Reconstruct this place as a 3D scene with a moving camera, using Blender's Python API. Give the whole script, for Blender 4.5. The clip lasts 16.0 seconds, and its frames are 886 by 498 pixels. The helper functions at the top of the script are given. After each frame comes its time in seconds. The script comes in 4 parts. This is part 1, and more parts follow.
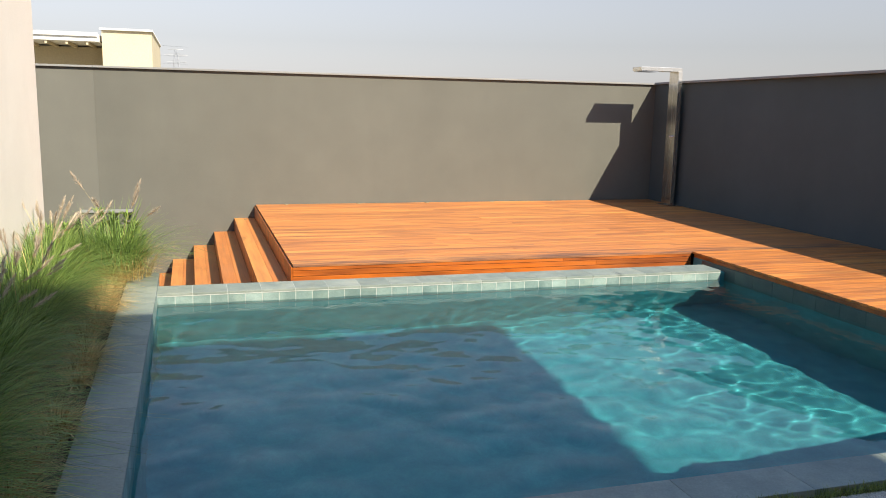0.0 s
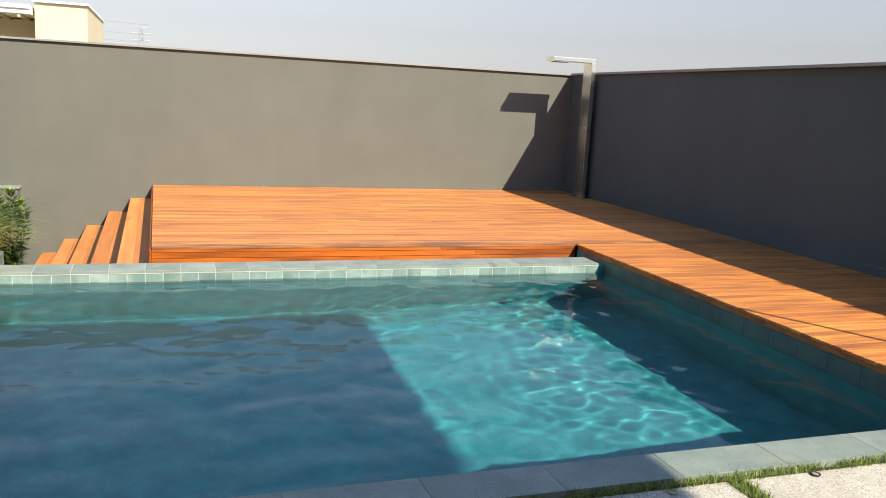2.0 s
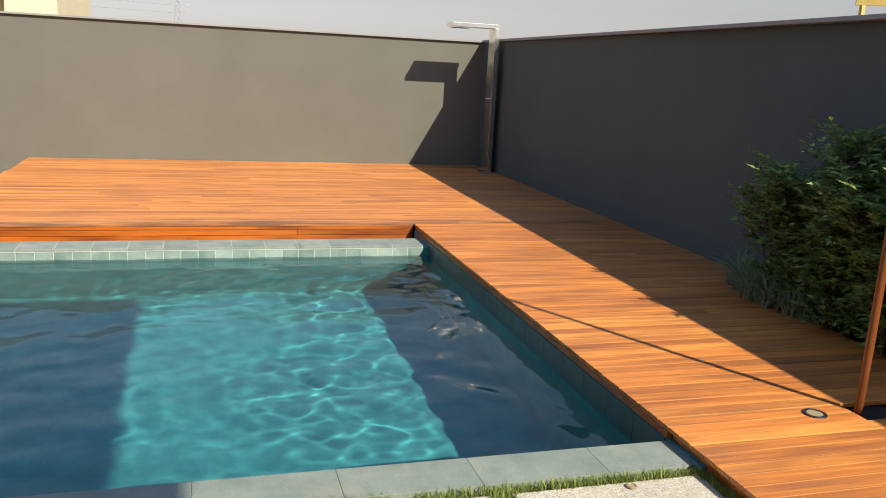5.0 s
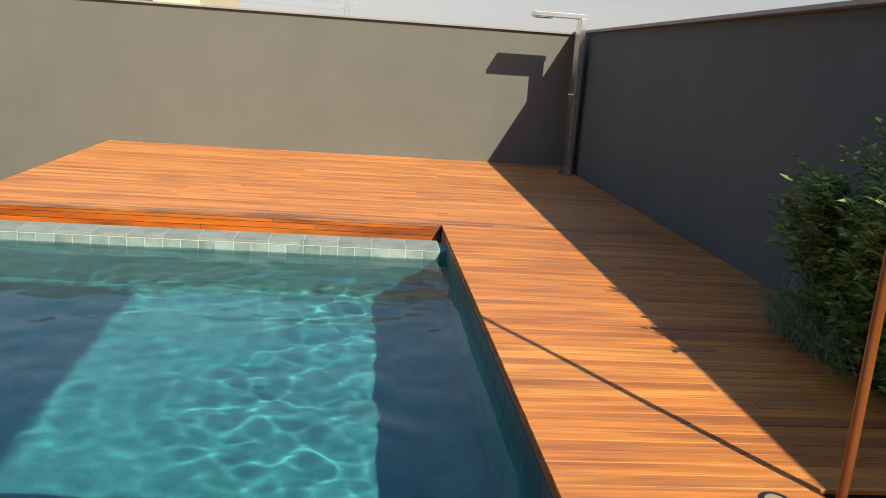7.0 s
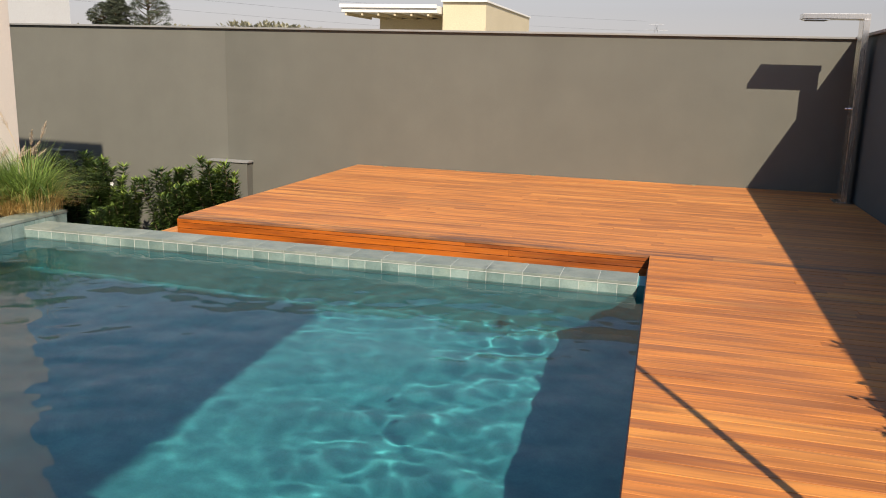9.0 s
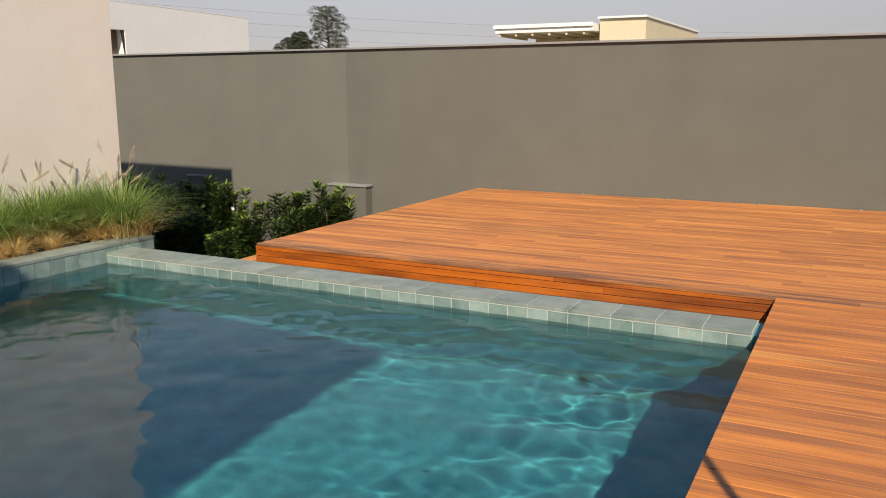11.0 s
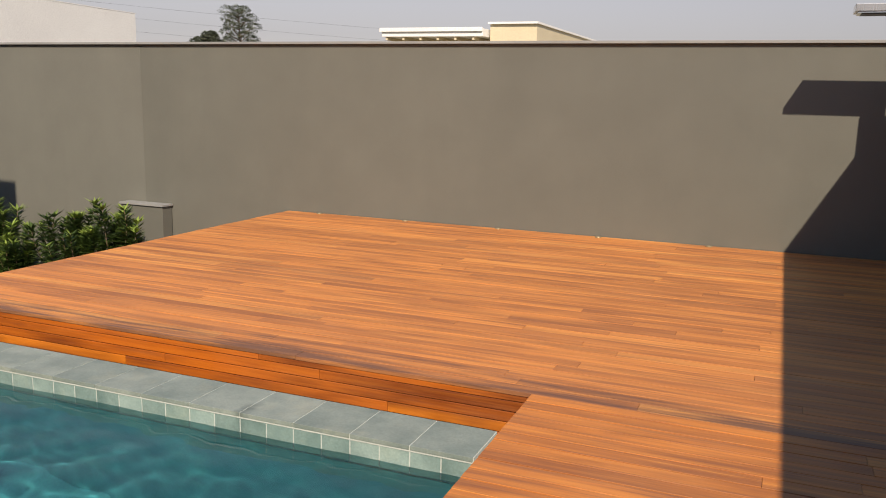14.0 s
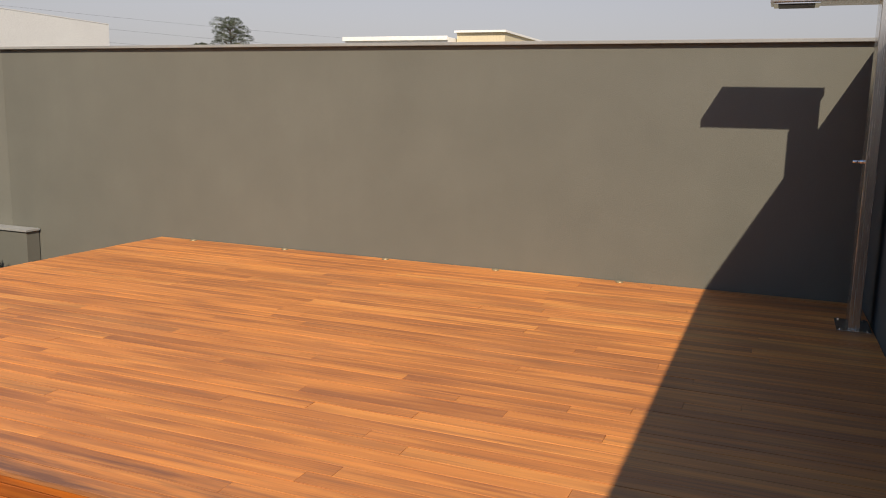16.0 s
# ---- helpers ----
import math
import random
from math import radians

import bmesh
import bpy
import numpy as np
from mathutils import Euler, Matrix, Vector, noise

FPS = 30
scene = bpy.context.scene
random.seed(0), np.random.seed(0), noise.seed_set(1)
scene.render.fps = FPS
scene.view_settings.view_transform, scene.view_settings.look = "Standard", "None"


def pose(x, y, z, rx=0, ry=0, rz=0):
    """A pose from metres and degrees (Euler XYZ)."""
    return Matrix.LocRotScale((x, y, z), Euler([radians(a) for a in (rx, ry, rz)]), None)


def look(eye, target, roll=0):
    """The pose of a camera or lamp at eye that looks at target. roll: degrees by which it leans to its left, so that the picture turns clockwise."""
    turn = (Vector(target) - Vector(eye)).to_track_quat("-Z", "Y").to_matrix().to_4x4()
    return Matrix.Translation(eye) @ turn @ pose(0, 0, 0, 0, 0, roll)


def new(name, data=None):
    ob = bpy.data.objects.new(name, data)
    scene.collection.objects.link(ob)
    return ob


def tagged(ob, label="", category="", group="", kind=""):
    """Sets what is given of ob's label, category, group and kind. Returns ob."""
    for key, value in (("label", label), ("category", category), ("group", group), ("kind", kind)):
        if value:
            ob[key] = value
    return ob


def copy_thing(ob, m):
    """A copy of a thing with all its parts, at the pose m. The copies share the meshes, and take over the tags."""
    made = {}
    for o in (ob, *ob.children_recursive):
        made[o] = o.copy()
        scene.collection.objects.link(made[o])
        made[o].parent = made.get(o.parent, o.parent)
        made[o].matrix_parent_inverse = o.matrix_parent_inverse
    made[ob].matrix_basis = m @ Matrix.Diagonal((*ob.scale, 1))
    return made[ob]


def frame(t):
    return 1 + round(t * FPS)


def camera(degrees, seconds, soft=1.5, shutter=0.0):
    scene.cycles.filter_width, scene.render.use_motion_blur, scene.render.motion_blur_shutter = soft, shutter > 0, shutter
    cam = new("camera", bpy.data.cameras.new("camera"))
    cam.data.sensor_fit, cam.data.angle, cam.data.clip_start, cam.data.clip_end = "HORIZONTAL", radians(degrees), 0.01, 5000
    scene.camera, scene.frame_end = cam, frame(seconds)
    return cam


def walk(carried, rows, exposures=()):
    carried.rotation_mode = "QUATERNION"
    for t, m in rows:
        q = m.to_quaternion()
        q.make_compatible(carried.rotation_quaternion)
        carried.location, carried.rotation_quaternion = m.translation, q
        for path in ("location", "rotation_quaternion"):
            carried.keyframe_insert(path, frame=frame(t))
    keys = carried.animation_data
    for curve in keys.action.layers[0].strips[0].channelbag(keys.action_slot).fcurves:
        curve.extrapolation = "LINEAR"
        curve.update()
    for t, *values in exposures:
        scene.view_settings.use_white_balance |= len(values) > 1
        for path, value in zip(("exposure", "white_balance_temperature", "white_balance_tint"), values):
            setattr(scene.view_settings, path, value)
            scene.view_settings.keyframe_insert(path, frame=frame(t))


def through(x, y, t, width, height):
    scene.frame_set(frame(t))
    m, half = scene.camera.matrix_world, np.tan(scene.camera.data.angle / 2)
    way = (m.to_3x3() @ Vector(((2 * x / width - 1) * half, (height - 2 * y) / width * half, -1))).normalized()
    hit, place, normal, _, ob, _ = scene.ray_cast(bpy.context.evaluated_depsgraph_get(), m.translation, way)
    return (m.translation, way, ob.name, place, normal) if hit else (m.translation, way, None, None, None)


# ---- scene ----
cam = camera(56.3, 16.0, 1.0)
PATH = [
    (0, (0.081, 0.282, 1.622), (0.657, 2.165, 1.273), 1.3),
    (0.5, (0.288, 0.125, 1.595), (0.851, 1.998, 1.175), 3.1),
    (1, (0.423, 0.073, 1.638), (1.028, 1.927, 1.192), 3.4),
    (1.5, (0.675, 0.117, 1.623), (1.319, 1.966, 1.215), 2.7),
    (2, (1.073, 0.174, 1.604), (1.724, 2.028, 1.232), 3.2),
    (2.5, (1.395, 0.074, 1.624), (2.035, 1.928, 1.232), 3.6),
    (3, (1.797, 0.1, 1.632), (2.431, 1.956, 1.243), 2.5),
    (3.5, (2.163, 0.016, 1.676), (2.765, 1.881, 1.276), 3.0),
    (4, (2.553, 0.009, 1.68), (3.093, 1.884, 1.239), 3.3),
    (4.5, (2.983, 0.052, 1.695), (3.571, 1.911, 1.251), 2.9),
    (7, (4.757, 0.583, 1.649), (4.962, 2.517, 1.181), 4.1),
    (7.5, (5.052, 0.8, 1.643), (5.145, 2.74, 1.163), 3.3),
    (8, (5.387, 1.001, 1.598), (5.233, 2.935, 1.115), 2.5),
    (8.5, (5.549, 1.137, 1.599), (5.19, 3.043, 1.112), 0.8),
    (9, (5.649, 1.31, 1.524), (5.14, 3.195, 1.092), 1.6),
    (9.5, (5.818, 1.463, 1.415), (5.104, 3.281, 0.985), 2.9),
    (12, (6.151, 3.194, 1.426), (5.204, 4.921, 1.074), 0.3),
    (12.5, (6.237, 3.536, 1.437), (5.282, 5.261, 1.101), 1.7),
    (13, (6.294, 3.948, 1.433), (5.38, 5.693, 1.086), 0.7),
    (13.5, (6.407, 4.231, 1.441), (5.611, 6.031, 1.088), -0.1),
    (14, (6.598, 4.6, 1.447), (5.86, 6.423, 1.081), 1.3),
    (14.5, (6.769, 5.039, 1.439), (6.104, 6.887, 1.06), 0.2),
    (15, (7.014, 5.46, 1.446), (6.412, 7.334, 1.091), 0.5),
    (15.5, (7.136, 5.81, 1.429), (6.452, 7.656, 1.077), 2.2),
    (16, (7.224, 6.197, 1.454), (6.479, 8.022, 1.116), 1.2),
]
EXPOSURES = [(0.0, 0.80, 6550, 6), (0.5, 0.95, 6350, 4), (1.0, 1.0, 6350, 4), (2.0, 0.86, 6450, 5), (3.0, 0.71, 6650, 6), (4.5, 0.65, 6700, 6), (7.0, 0.59, 6700, 6), (8.0, 0.5, 6700, 7), (8.5, 0.4, 6750, 9),
             (9.0, 0.34, 6750, 10), (9.5, 0.31, 6750, 10), (12.0, 0.16, 6850, 11), (14.0, 0.2, 6900, 12), (15.0, 0.26, 6850, 10), (16.0, 0.14, 6850, 10)]
walk(cam, [(t, look(eye, target, roll)) for t, eye, target, roll in PATH], EXPOSURES)

# ---- world, sun and exposure ----
SUN_TRAVEL = Vector((-0.525, 1.0, -0.9375)).normalized()
world = bpy.data.worlds.new("world")
scene.world = world
world.use_nodes = True
wn = world.node_tree.nodes
sky = wn.new("ShaderNodeTexSky")
sky.sky_type = "NISHITA"
sky.sun_disc = False
sky.sun_elevation = math.asin(-SUN_TRAVEL.z)
sky.sun_rotation = math.atan2(-SUN_TRAVEL.x, -SUN_TRAVEL.y)
sky.air_density, sky.dust_density, sky.ozone_density = 1.0, 0.25, 2.0
wn["Background"].inputs["Strength"].default_value = 0.09
haze = wn.new("ShaderNodeHueSaturation")
where = wn.new("ShaderNodeTexCoord")
split = wn.new("ShaderNodeSeparateXYZ")
climb = wn.new("ShaderNodeMapRange")
for key, value in (("From Min", 0.02), ("From Max", 0.6), ("To Min", 0.2), ("To Max", 1.08)):
    climb.inputs[key].default_value = value
world.node_tree.links.new(where.outputs["Generated"], split.inputs[0])
world.node_tree.links.new(split.outputs[2], climb.inputs[0])
world.node_tree.links.new(climb.outputs[0], haze.inputs["Saturation"])
dim = wn.new("ShaderNodeMapRange")
for key, value in (("From Min", 0.02), ("From Max", 0.6), ("To Min", 0.55), ("To Max", 1.5)):
    dim.inputs[key].default_value = value
world.node_tree.links.new(split.outputs[2], dim.inputs[0])
world.node_tree.links.new(dim.outputs[0], haze.inputs["Value"])
veil = wn.new("ShaderNodeMix")
veil.data_type, veil.blend_type = "RGBA", "MULTIPLY"
fade = wn.new("ShaderNodeMapRange")
for key, value in (("From Min", 0.18), ("From Max", 0.5), ("To Min", 1.0), ("To Max", 0.0)):
    fade.inputs[key].default_value = value
world.node_tree.links.new(split.outputs[2], fade.inputs[0])
world.node_tree.links.new(fade.outputs[0], veil.inputs[0])
veil.inputs[7].default_value = (1.0, 0.958, 1.015, 1)
world.node_tree.links.new(sky.outputs[0], haze.inputs["Color"])
world.node_tree.links.new(haze.outputs[0], veil.inputs[6])
world.node_tree.links.new(veil.outputs[2], wn["Background"].inputs["Color"])

sun = new("sun", bpy.data.lights.new("sun", "SUN"))
sun.data.energy, sun.data.angle, sun.data.color = 4.85, radians(0.53), (1.0, 0.89, 0.74)
sun.data.cycles.is_caustics_light = True
sun.matrix_world = look((9, -17, 16), Vector((9, -17, 16)) + SUN_TRAVEL)


# ---- materials ----
class Net:
    """A small helper to wire a Principled material."""

    def __init__(self, name):
        self.mat = bpy.data.materials.new(name)
        self.mat.use_nodes = True
        self.n, self.l = self.mat.node_tree.nodes, self.mat.node_tree.links
        self.bsdf = self.n["Principled BSDF"]

    def add(self, kind, **sockets):
        node = self.n.new(kind)
        for key, value in sockets.items():
            self.put(node, key.replace("_", " "), value)
        return node

    def put(self, node, key, value):
        socket = node.inputs[int(key)] if key.isdigit() else node.inputs[key]
        if isinstance(value, bpy.types.NodeSocket):
            self.l.new(value, socket)
        else:
            socket.default_value = value

    def set(self, **sockets):
        for key, value in sockets.items():
            self.put(self.bsdf, key.replace("_", " "), value)
        return self

    def place(self, scale=(1, 1, 1), shuffle=0.0):
        """World position, stretched, and shifted piece by piece."""
        vec = self.n.new("ShaderNodeNewGeometry").outputs["Position"]
        if shuffle:
            info = self.n.new("ShaderNodeObjectInfo")
            shift = self.add("ShaderNodeVectorMath")
            shift.operation = "MULTIPLY_ADD"
            self.put(shift, "0", info.outputs["Random"])
            self.put(shift, "1", (shuffle, shuffle * 0.7, shuffle * 0.3))
            self.put(shift, "2", vec)
            vec = shift.outputs[0]
        mul = self.add("ShaderNodeVectorMath")
        mul.operation = "MULTIPLY"
        self.put(mul, "0", vec)
        self.put(mul, "1", scale)
        return mul.outputs[0]

    def noise(self, vec, scale, detail=4.0, rough=0.55):
        node = self.add("ShaderNodeTexNoise", Vector=vec, Scale=scale, Detail=detail, Roughness=rough)
        return node.outputs[0]

    def ramp(self, fac, *stops):
        node = self.add("ShaderNodeValToRGB", Fac=fac)
        els = node.color_ramp.elements
        while len(els) < len(stops):
            els.new(0.5)
        for el, (pos, col) in zip(els, stops):
            el.position, el.color = pos, (*col, 1) if len(col) == 3 else col
        return node.outputs[0]

    def mix(self, fac, a, b, blend="MIX"):
        node = self.n.new("ShaderNodeMix")
        node.data_type, node.blend_type = "RGBA", blend
        self.put(node, "0", fac)
        for i, v in ((6, a), (7, b)):
            self.put(node, str(i), v if isinstance(v, bpy.types.NodeSocket) else (*v, 1))
        return node.outputs[2]

    @staticmethod
    def blend(a, b, u):
        return tuple(p + (q - p) * u for p, q in zip(a, b))

    def bump(self, height, strength=0.3, distance=0.01):
        node = self.add("ShaderNodeBump", Height=height, Strength=strength, Distance=distance)
        return self.set(Normal=node.outputs[0])


def grey(v):
    return (v, v, v)


def mottled(name, dark, light, rough, big=1.2, fine=60.0, bump=0.25, depth=0.004, shuffle=0.0, metal=0.0):
    """A mineral or painted surface: broad mottling, fine grain and relief."""
    m = Net(name)
    p = m.place(shuffle=shuffle)
    broad = m.noise(p, big, 5.0, 0.6)
    grain = m.noise(p, fine, 3.0, 0.6)
    col = m.mix(m.ramp(broad, (0.3, grey(0)), (0.7, grey(1))), dark, light)
    col = m.mix(0.35, col, m.ramp(grain, (0.25, grey(0.55)), (0.75, grey(1.25))), "MULTIPLY")
    m.set(Base_Color=col, Roughness=rough, Metallic=metal)
    m.bump(grain, bump, depth)
    return m.mat


def wood(name, dark, mid, light, rough=(0.38, 0.62), axis=0, streaks=0.85, front=0.0, bands=0.46):
    """Oiled hardwood: each board has its own tone, with grain along it."""
    m = Net(name)
    stretch = [22.0, 22.0, 22.0]
    stretch[axis] = 0.9
    p = m.place(tuple(stretch), 37.0)
    rnd = m.n.new("ShaderNodeObjectInfo").outputs["Random"]
    grain = m.noise(p, 1.0, 6.0, 0.65)
    slow = [5.0, 5.0, 5.0]
    slow[axis] = 0.9
    streak = m.noise(m.place(tuple(slow), 51.0), 1.0, 3.0, 0.5)
    tone = m.ramp(rnd, (0.0, m.blend(dark, mid, 0.52)), (0.22, m.blend(dark, mid, 0.82)), (0.45, mid), (0.75, mid), (1.0, light))
    col = m.mix(m.ramp(grain, (0.36, grey(0)), (0.64, grey(1))), m.mix(0.34, tone, dark), tone)
    col = m.mix(m.ramp(streak, (0.44, grey(0)), (0.64, grey(streaks))), col, dark)
    slim = [34.0, 34.0, 34.0]
    slim[axis] = 1.0
    band = m.noise(m.place(tuple(slim), 63.0), 1.0, 4.0, 0.6)
    col = m.mix(m.ramp(band, (0.50, grey(0)), (0.66, grey(bands))), col, m.blend(dark, (0.20, 0.105, 0.07), 0.5))
    col = m.mix(m.ramp(band, (0.30, grey(bands * 0.75)), (0.44, grey(0))), col, light)
    fine = [95.0, 95.0, 95.0]
    fine[axis] = 2.2
    fibre = m.noise(m.place(tuple(fine), 19.0), 1.0, 3.0, 0.6)
    col = m.mix(m.ramp(fibre, (0.42, grey(0)), (0.7, grey(0.22))), col, light)
    worn = m.noise(m.place(), 0.9, 4.0, 0.6)
    col = m.mix(m.ramp(worn, (0.5, grey(0)), (0.85, grey(0.2))), col, (0.40, 0.22, 0.13))
    stain_at = [6.0, 6.0, 6.0]
    stain_at[axis] = 1.1
    stain = m.noise(m.place(tuple(stain_at)), 1.0, 5.0, 0.65)
    col = m.mix(m.ramp(stain, (0.60, grey(0)), (0.78, grey(0.55))), col, tuple(c * 0.7 for c in dark))
    if front:
        # grey weathering where rain splashes the outermost boards
        flat = m.n.new("ShaderNodeNewGeometry").outputs["Position"]
        ahead = m.add("ShaderNodeSeparateXYZ", Vector=flat).outputs[1]
        near = m.add("ShaderNodeMapRange", Value=ahead)
        for key, value in (("From Min", front), ("From Max", front + 0.55), ("To Min", 0.36), ("To Max", -0.14)):
            m.put(near, key, value)
        wash = m.noise(m.place((1.1, 15.0, 15.0)), 1.0, 5.0, 0.62)
        both = m.add("ShaderNodeMath")
        m.put(both, "0", wash)
        m.put(both, "1", near.outputs[0])
        before = m.add("ShaderNodeMath")
        before.operation = "GREATER_THAN"
        m.put(before, "0", ahead)
        m.put(before, "1", front - 0.1)
        gate = m.add("ShaderNodeMath")
        gate.operation = "MULTIPLY"
        m.put(gate, "0", m.ramp(both.outputs[0], (0.64, grey(0)), (0.88, grey(0.85))))
        m.put(gate, "1", before.outputs[0])
        col = m.mix(gate.outputs[0], col, (0.12, 0.062, 0.046))
    r = m.add("ShaderNodeMapRange", Value=grain)
    m.put(r, "To Min", rough[0])
    m.put(r, "To Max", rough[1])
    m.set(Base_Color=col, Roughness=r.outputs[0])
    m.bump(grain, 0.35, 0.002)
    return m.mat


def leafy(name, dark, light, rough=0.45, through=0.25):
    """Leaves and blades: a tone of their own, some light shining through."""
    m = Net(name)
    isl = m.n.new("ShaderNodeNewGeometry").outputs["Random Per Island"]
    col = m.ramp(isl, (0.0, dark), (0.6, light), (1.0, tuple(min(1, c * 1.25) for c in light)))
    m.set(Base_Color=col, Roughness=rough)
    back = m.add("ShaderNodeBsdfTranslucent", Color=col)
    mix = m.add("ShaderNodeMixShader")
    m.put(mix, "0", through)
    m.put(mix, "1", m.bsdf.outputs[0])
    m.put(mix, "2", back.outputs[0])
    m.l.new(mix.outputs[0], m.n["Material Output"].inputs["Surface"])
    return m.mat


def plain(name, col, rough=0.5, metal=0.0):
    m = Net(name)
    fine = m.noise(m.place(), 35.0, 3.0)
    m.set(Base_Color=m.mix(0.2, col, m.ramp(fine, (0.3, grey(0.6)), (0.7, grey(1.2))), "MULTIPLY"), Roughness=rough, Metallic=metal)
    return m.mat


def steel(name):
    m = Net(name)
    brush = m.noise(m.place((260, 260, 3)), 1.0, 4.0)
    blotch = m.noise(m.place(), 5.0, 3.0)
    r = m.add("ShaderNodeMapRange", Value=brush)
    m.put(r, "To Min", 0.16)
    m.put(r, "To Max", 0.34)
    m.set(Base_Color=m.mix(blotch, (0.62, 0.58, 0.53), (0.74, 0.71, 0.67)), Metallic=1.0, Roughness=r.outputs[0])
    return m.mat


def rendered_wall(name, dark, light):
    """Textured wall paint: rolled grain, faint vertical bands and rain marks."""
    m = Net(name)
    p = m.place()
    broad = m.noise(m.place((0.9, 0.9, 0.18)), 1.0, 4.0, 0.55)
    patch = m.noise(p, 1.7, 5.0, 0.6)
    grain = m.noise(p, 170.0, 2.0, 0.6)
    fac = m.mix(0.5, broad, patch)
    col = m.mix(m.ramp(fac, (0.36, grey(0)), (0.64, grey(1))), dark, light)
    drip = m.noise(m.place((9.0, 9.0, 0.35)), 1.0, 3.0, 0.5)
    col = m.mix(m.ramp(drip, (0.55, grey(0)), (0.8, grey(0.22))), col, dark)
    col = m.mix(0.22, col, m.ramp(grain, (0.3, grey(0.5)), (0.7, grey(1.3))), "MULTIPLY")
    m.set(Base_Color=col, Roughness=0.85)
    m.bump(grain, 0.5, 0.003)
    return m.mat


def stone_tile(name, dark, mid, light, rough=0.5, shuffle=23.0, streak=None):
    """Green volcanic stone tiles, each of its own tone, clouded and flecked."""
    m = Net(name)
    p = m.place(shuffle=shuffle)
    rnd = m.n.new("ShaderNodeObjectInfo").outputs["Random"]
    cloud = m.noise(p, 5.0, 6.0, 0.62)
    fleck = m.noise(p, 90.0, 3.0, 0.6)
    tone = m.ramp(rnd, (0.0, dark), (0.5, mid), (1.0, light))
    smear = m.noise(p, 1.6, 4.0, 0.6)
    col = m.mix(m.ramp(cloud, (0.35, grey(0)), (0.68, grey(1))), m.mix(0.7, tone, dark), m.mix(0.5, tone, light))
    col = m.mix(m.ramp(smear, (0.45, grey(0)), (0.75, grey(0.45))), col, tuple(c * 0.72 for c in dark))
    rust = m.noise(p, 3.3, 5.0, 0.65)
    col = m.mix(m.ramp(rust, (0.56, grey(0)), (0.78, grey(0.45))), col, (light[0] * 1.12, light[1] * 0.98, light[2] * 0.82))
    col = m.mix(0.3, col, m.ramp(fleck, (0.3, grey(0.6)), (0.7, grey(1.25))), "MULTIPLY")
    if streak:
        # a damp run over the edge where the pool overflows
        spot_at = m.add("ShaderNodeVectorMath")
        spot_at.operation = "SUBTRACT"
        m.put(spot_at, "0", m.place())
        m.put(spot_at, "1", (streak[0], streak[1], -0.1))
        squash = m.add("ShaderNodeVectorMath")
        squash.operation = "MULTIPLY"
        m.put(squash, "0", spot_at.outputs[0])
        m.put(squash, "1", (9.0, 4.0, 1.0))
        far = m.add("ShaderNodeVectorMath")
        far.operation = "LENGTH"
        m.put(far, "0", squash.outputs[0])
        rag = m.add("ShaderNodeMath")
        m.put(rag, "0", far.outputs["Value"])
        m.put(rag, "1", m.noise(m.place(), 22.0, 3.0))
        col = m.mix(m.ramp(rag.outputs[0], (0.55, grey(0.5)), (1.35, grey(0))), col, tuple(c * 0.35 for c in dark))
    m.set(Base_Color=col, Roughness=rough)
    m.bump(fleck, 0.2, 0.002)
    return m.mat


def water_surface():
    m = Net("pool_water")
    m.set(Base_Color=(0.50, 0.91, 0.95, 1), Roughness=0.04, IOR=1.33, Transmission_Weight=1.0)
    return m.mat


def clear_glass():
    m = Net("window_glass")
    m.set(Base_Color=(0.5, 0.55, 0.6, 1), Roughness=0.02, IOR=1.45, Transmission_Weight=1.0)
    return m.mat


WALL = rendered_wall("grey_wall_paint", (0.124, 0.123, 0.104), (0.144, 0.143, 0.121))
WALL_PALE = rendered_wall("lighter_grey_wall_paint", (0.141, 0.139, 0.118), (0.162, 0.160, 0.136))
# The grey wall paint again, darkened and blued to deepen the right wall's shade.
WALL_SHADED = rendered_wall("shaded_grey_wall_paint", (0.067, 0.085, 0.090), (0.080, 0.101, 0.107))
CAP = mottled("wall_cap", (0.23, 0.23, 0.225), (0.31, 0.31, 0.30), 0.6, 2.0, 80)
HOUSE_PAINT = rendered_wall("cream_house_paint", (0.72, 0.655, 0.575), (0.79, 0.725, 0.64))
DECK = wood("deck_boards", (0.235, 0.082, 0.036), (0.72, 0.262, 0.064), (0.84, 0.37, 0.096), streaks=0.64, front=8.38)
WALK_WOOD = wood("walkway_boards", (0.235, 0.075, 0.028), (0.71, 0.247, 0.05), (0.84, 0.355, 0.078), streaks=0.7, bands=0.6)
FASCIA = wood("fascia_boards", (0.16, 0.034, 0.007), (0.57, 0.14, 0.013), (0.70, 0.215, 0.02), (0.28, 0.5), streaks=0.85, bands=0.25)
# Near-black colour that stands for shade below the boards and in their gaps.
GAP_SHADE = plain("painted_gap_shade", (0.02, 0.017, 0.015), 0.9)
COPING = stone_tile("coping_stone", (0.18, 0.222, 0.20), (0.265, 0.305, 0.272), (0.345, 0.38, 0.335), 0.5, streak=(4.29, 7.8))
BAND = stone_tile("green_band_tile", (0.14, 0.215, 0.20), (0.24, 0.34, 0.315), (0.36, 0.46, 0.425), 0.4, streak=(4.29, 7.8))
# Darkened copy of the band tile; the shade under the deck is in its colour.
SHADED_BAND = stone_tile("shaded_band_tile", (0.045, 0.072, 0.076), (0.068, 0.102, 0.103), (0.09, 0.13, 0.125), 0.35)
RING = plain("worn_brass_ring", (0.40, 0.31, 0.18), 0.45, 0.6)
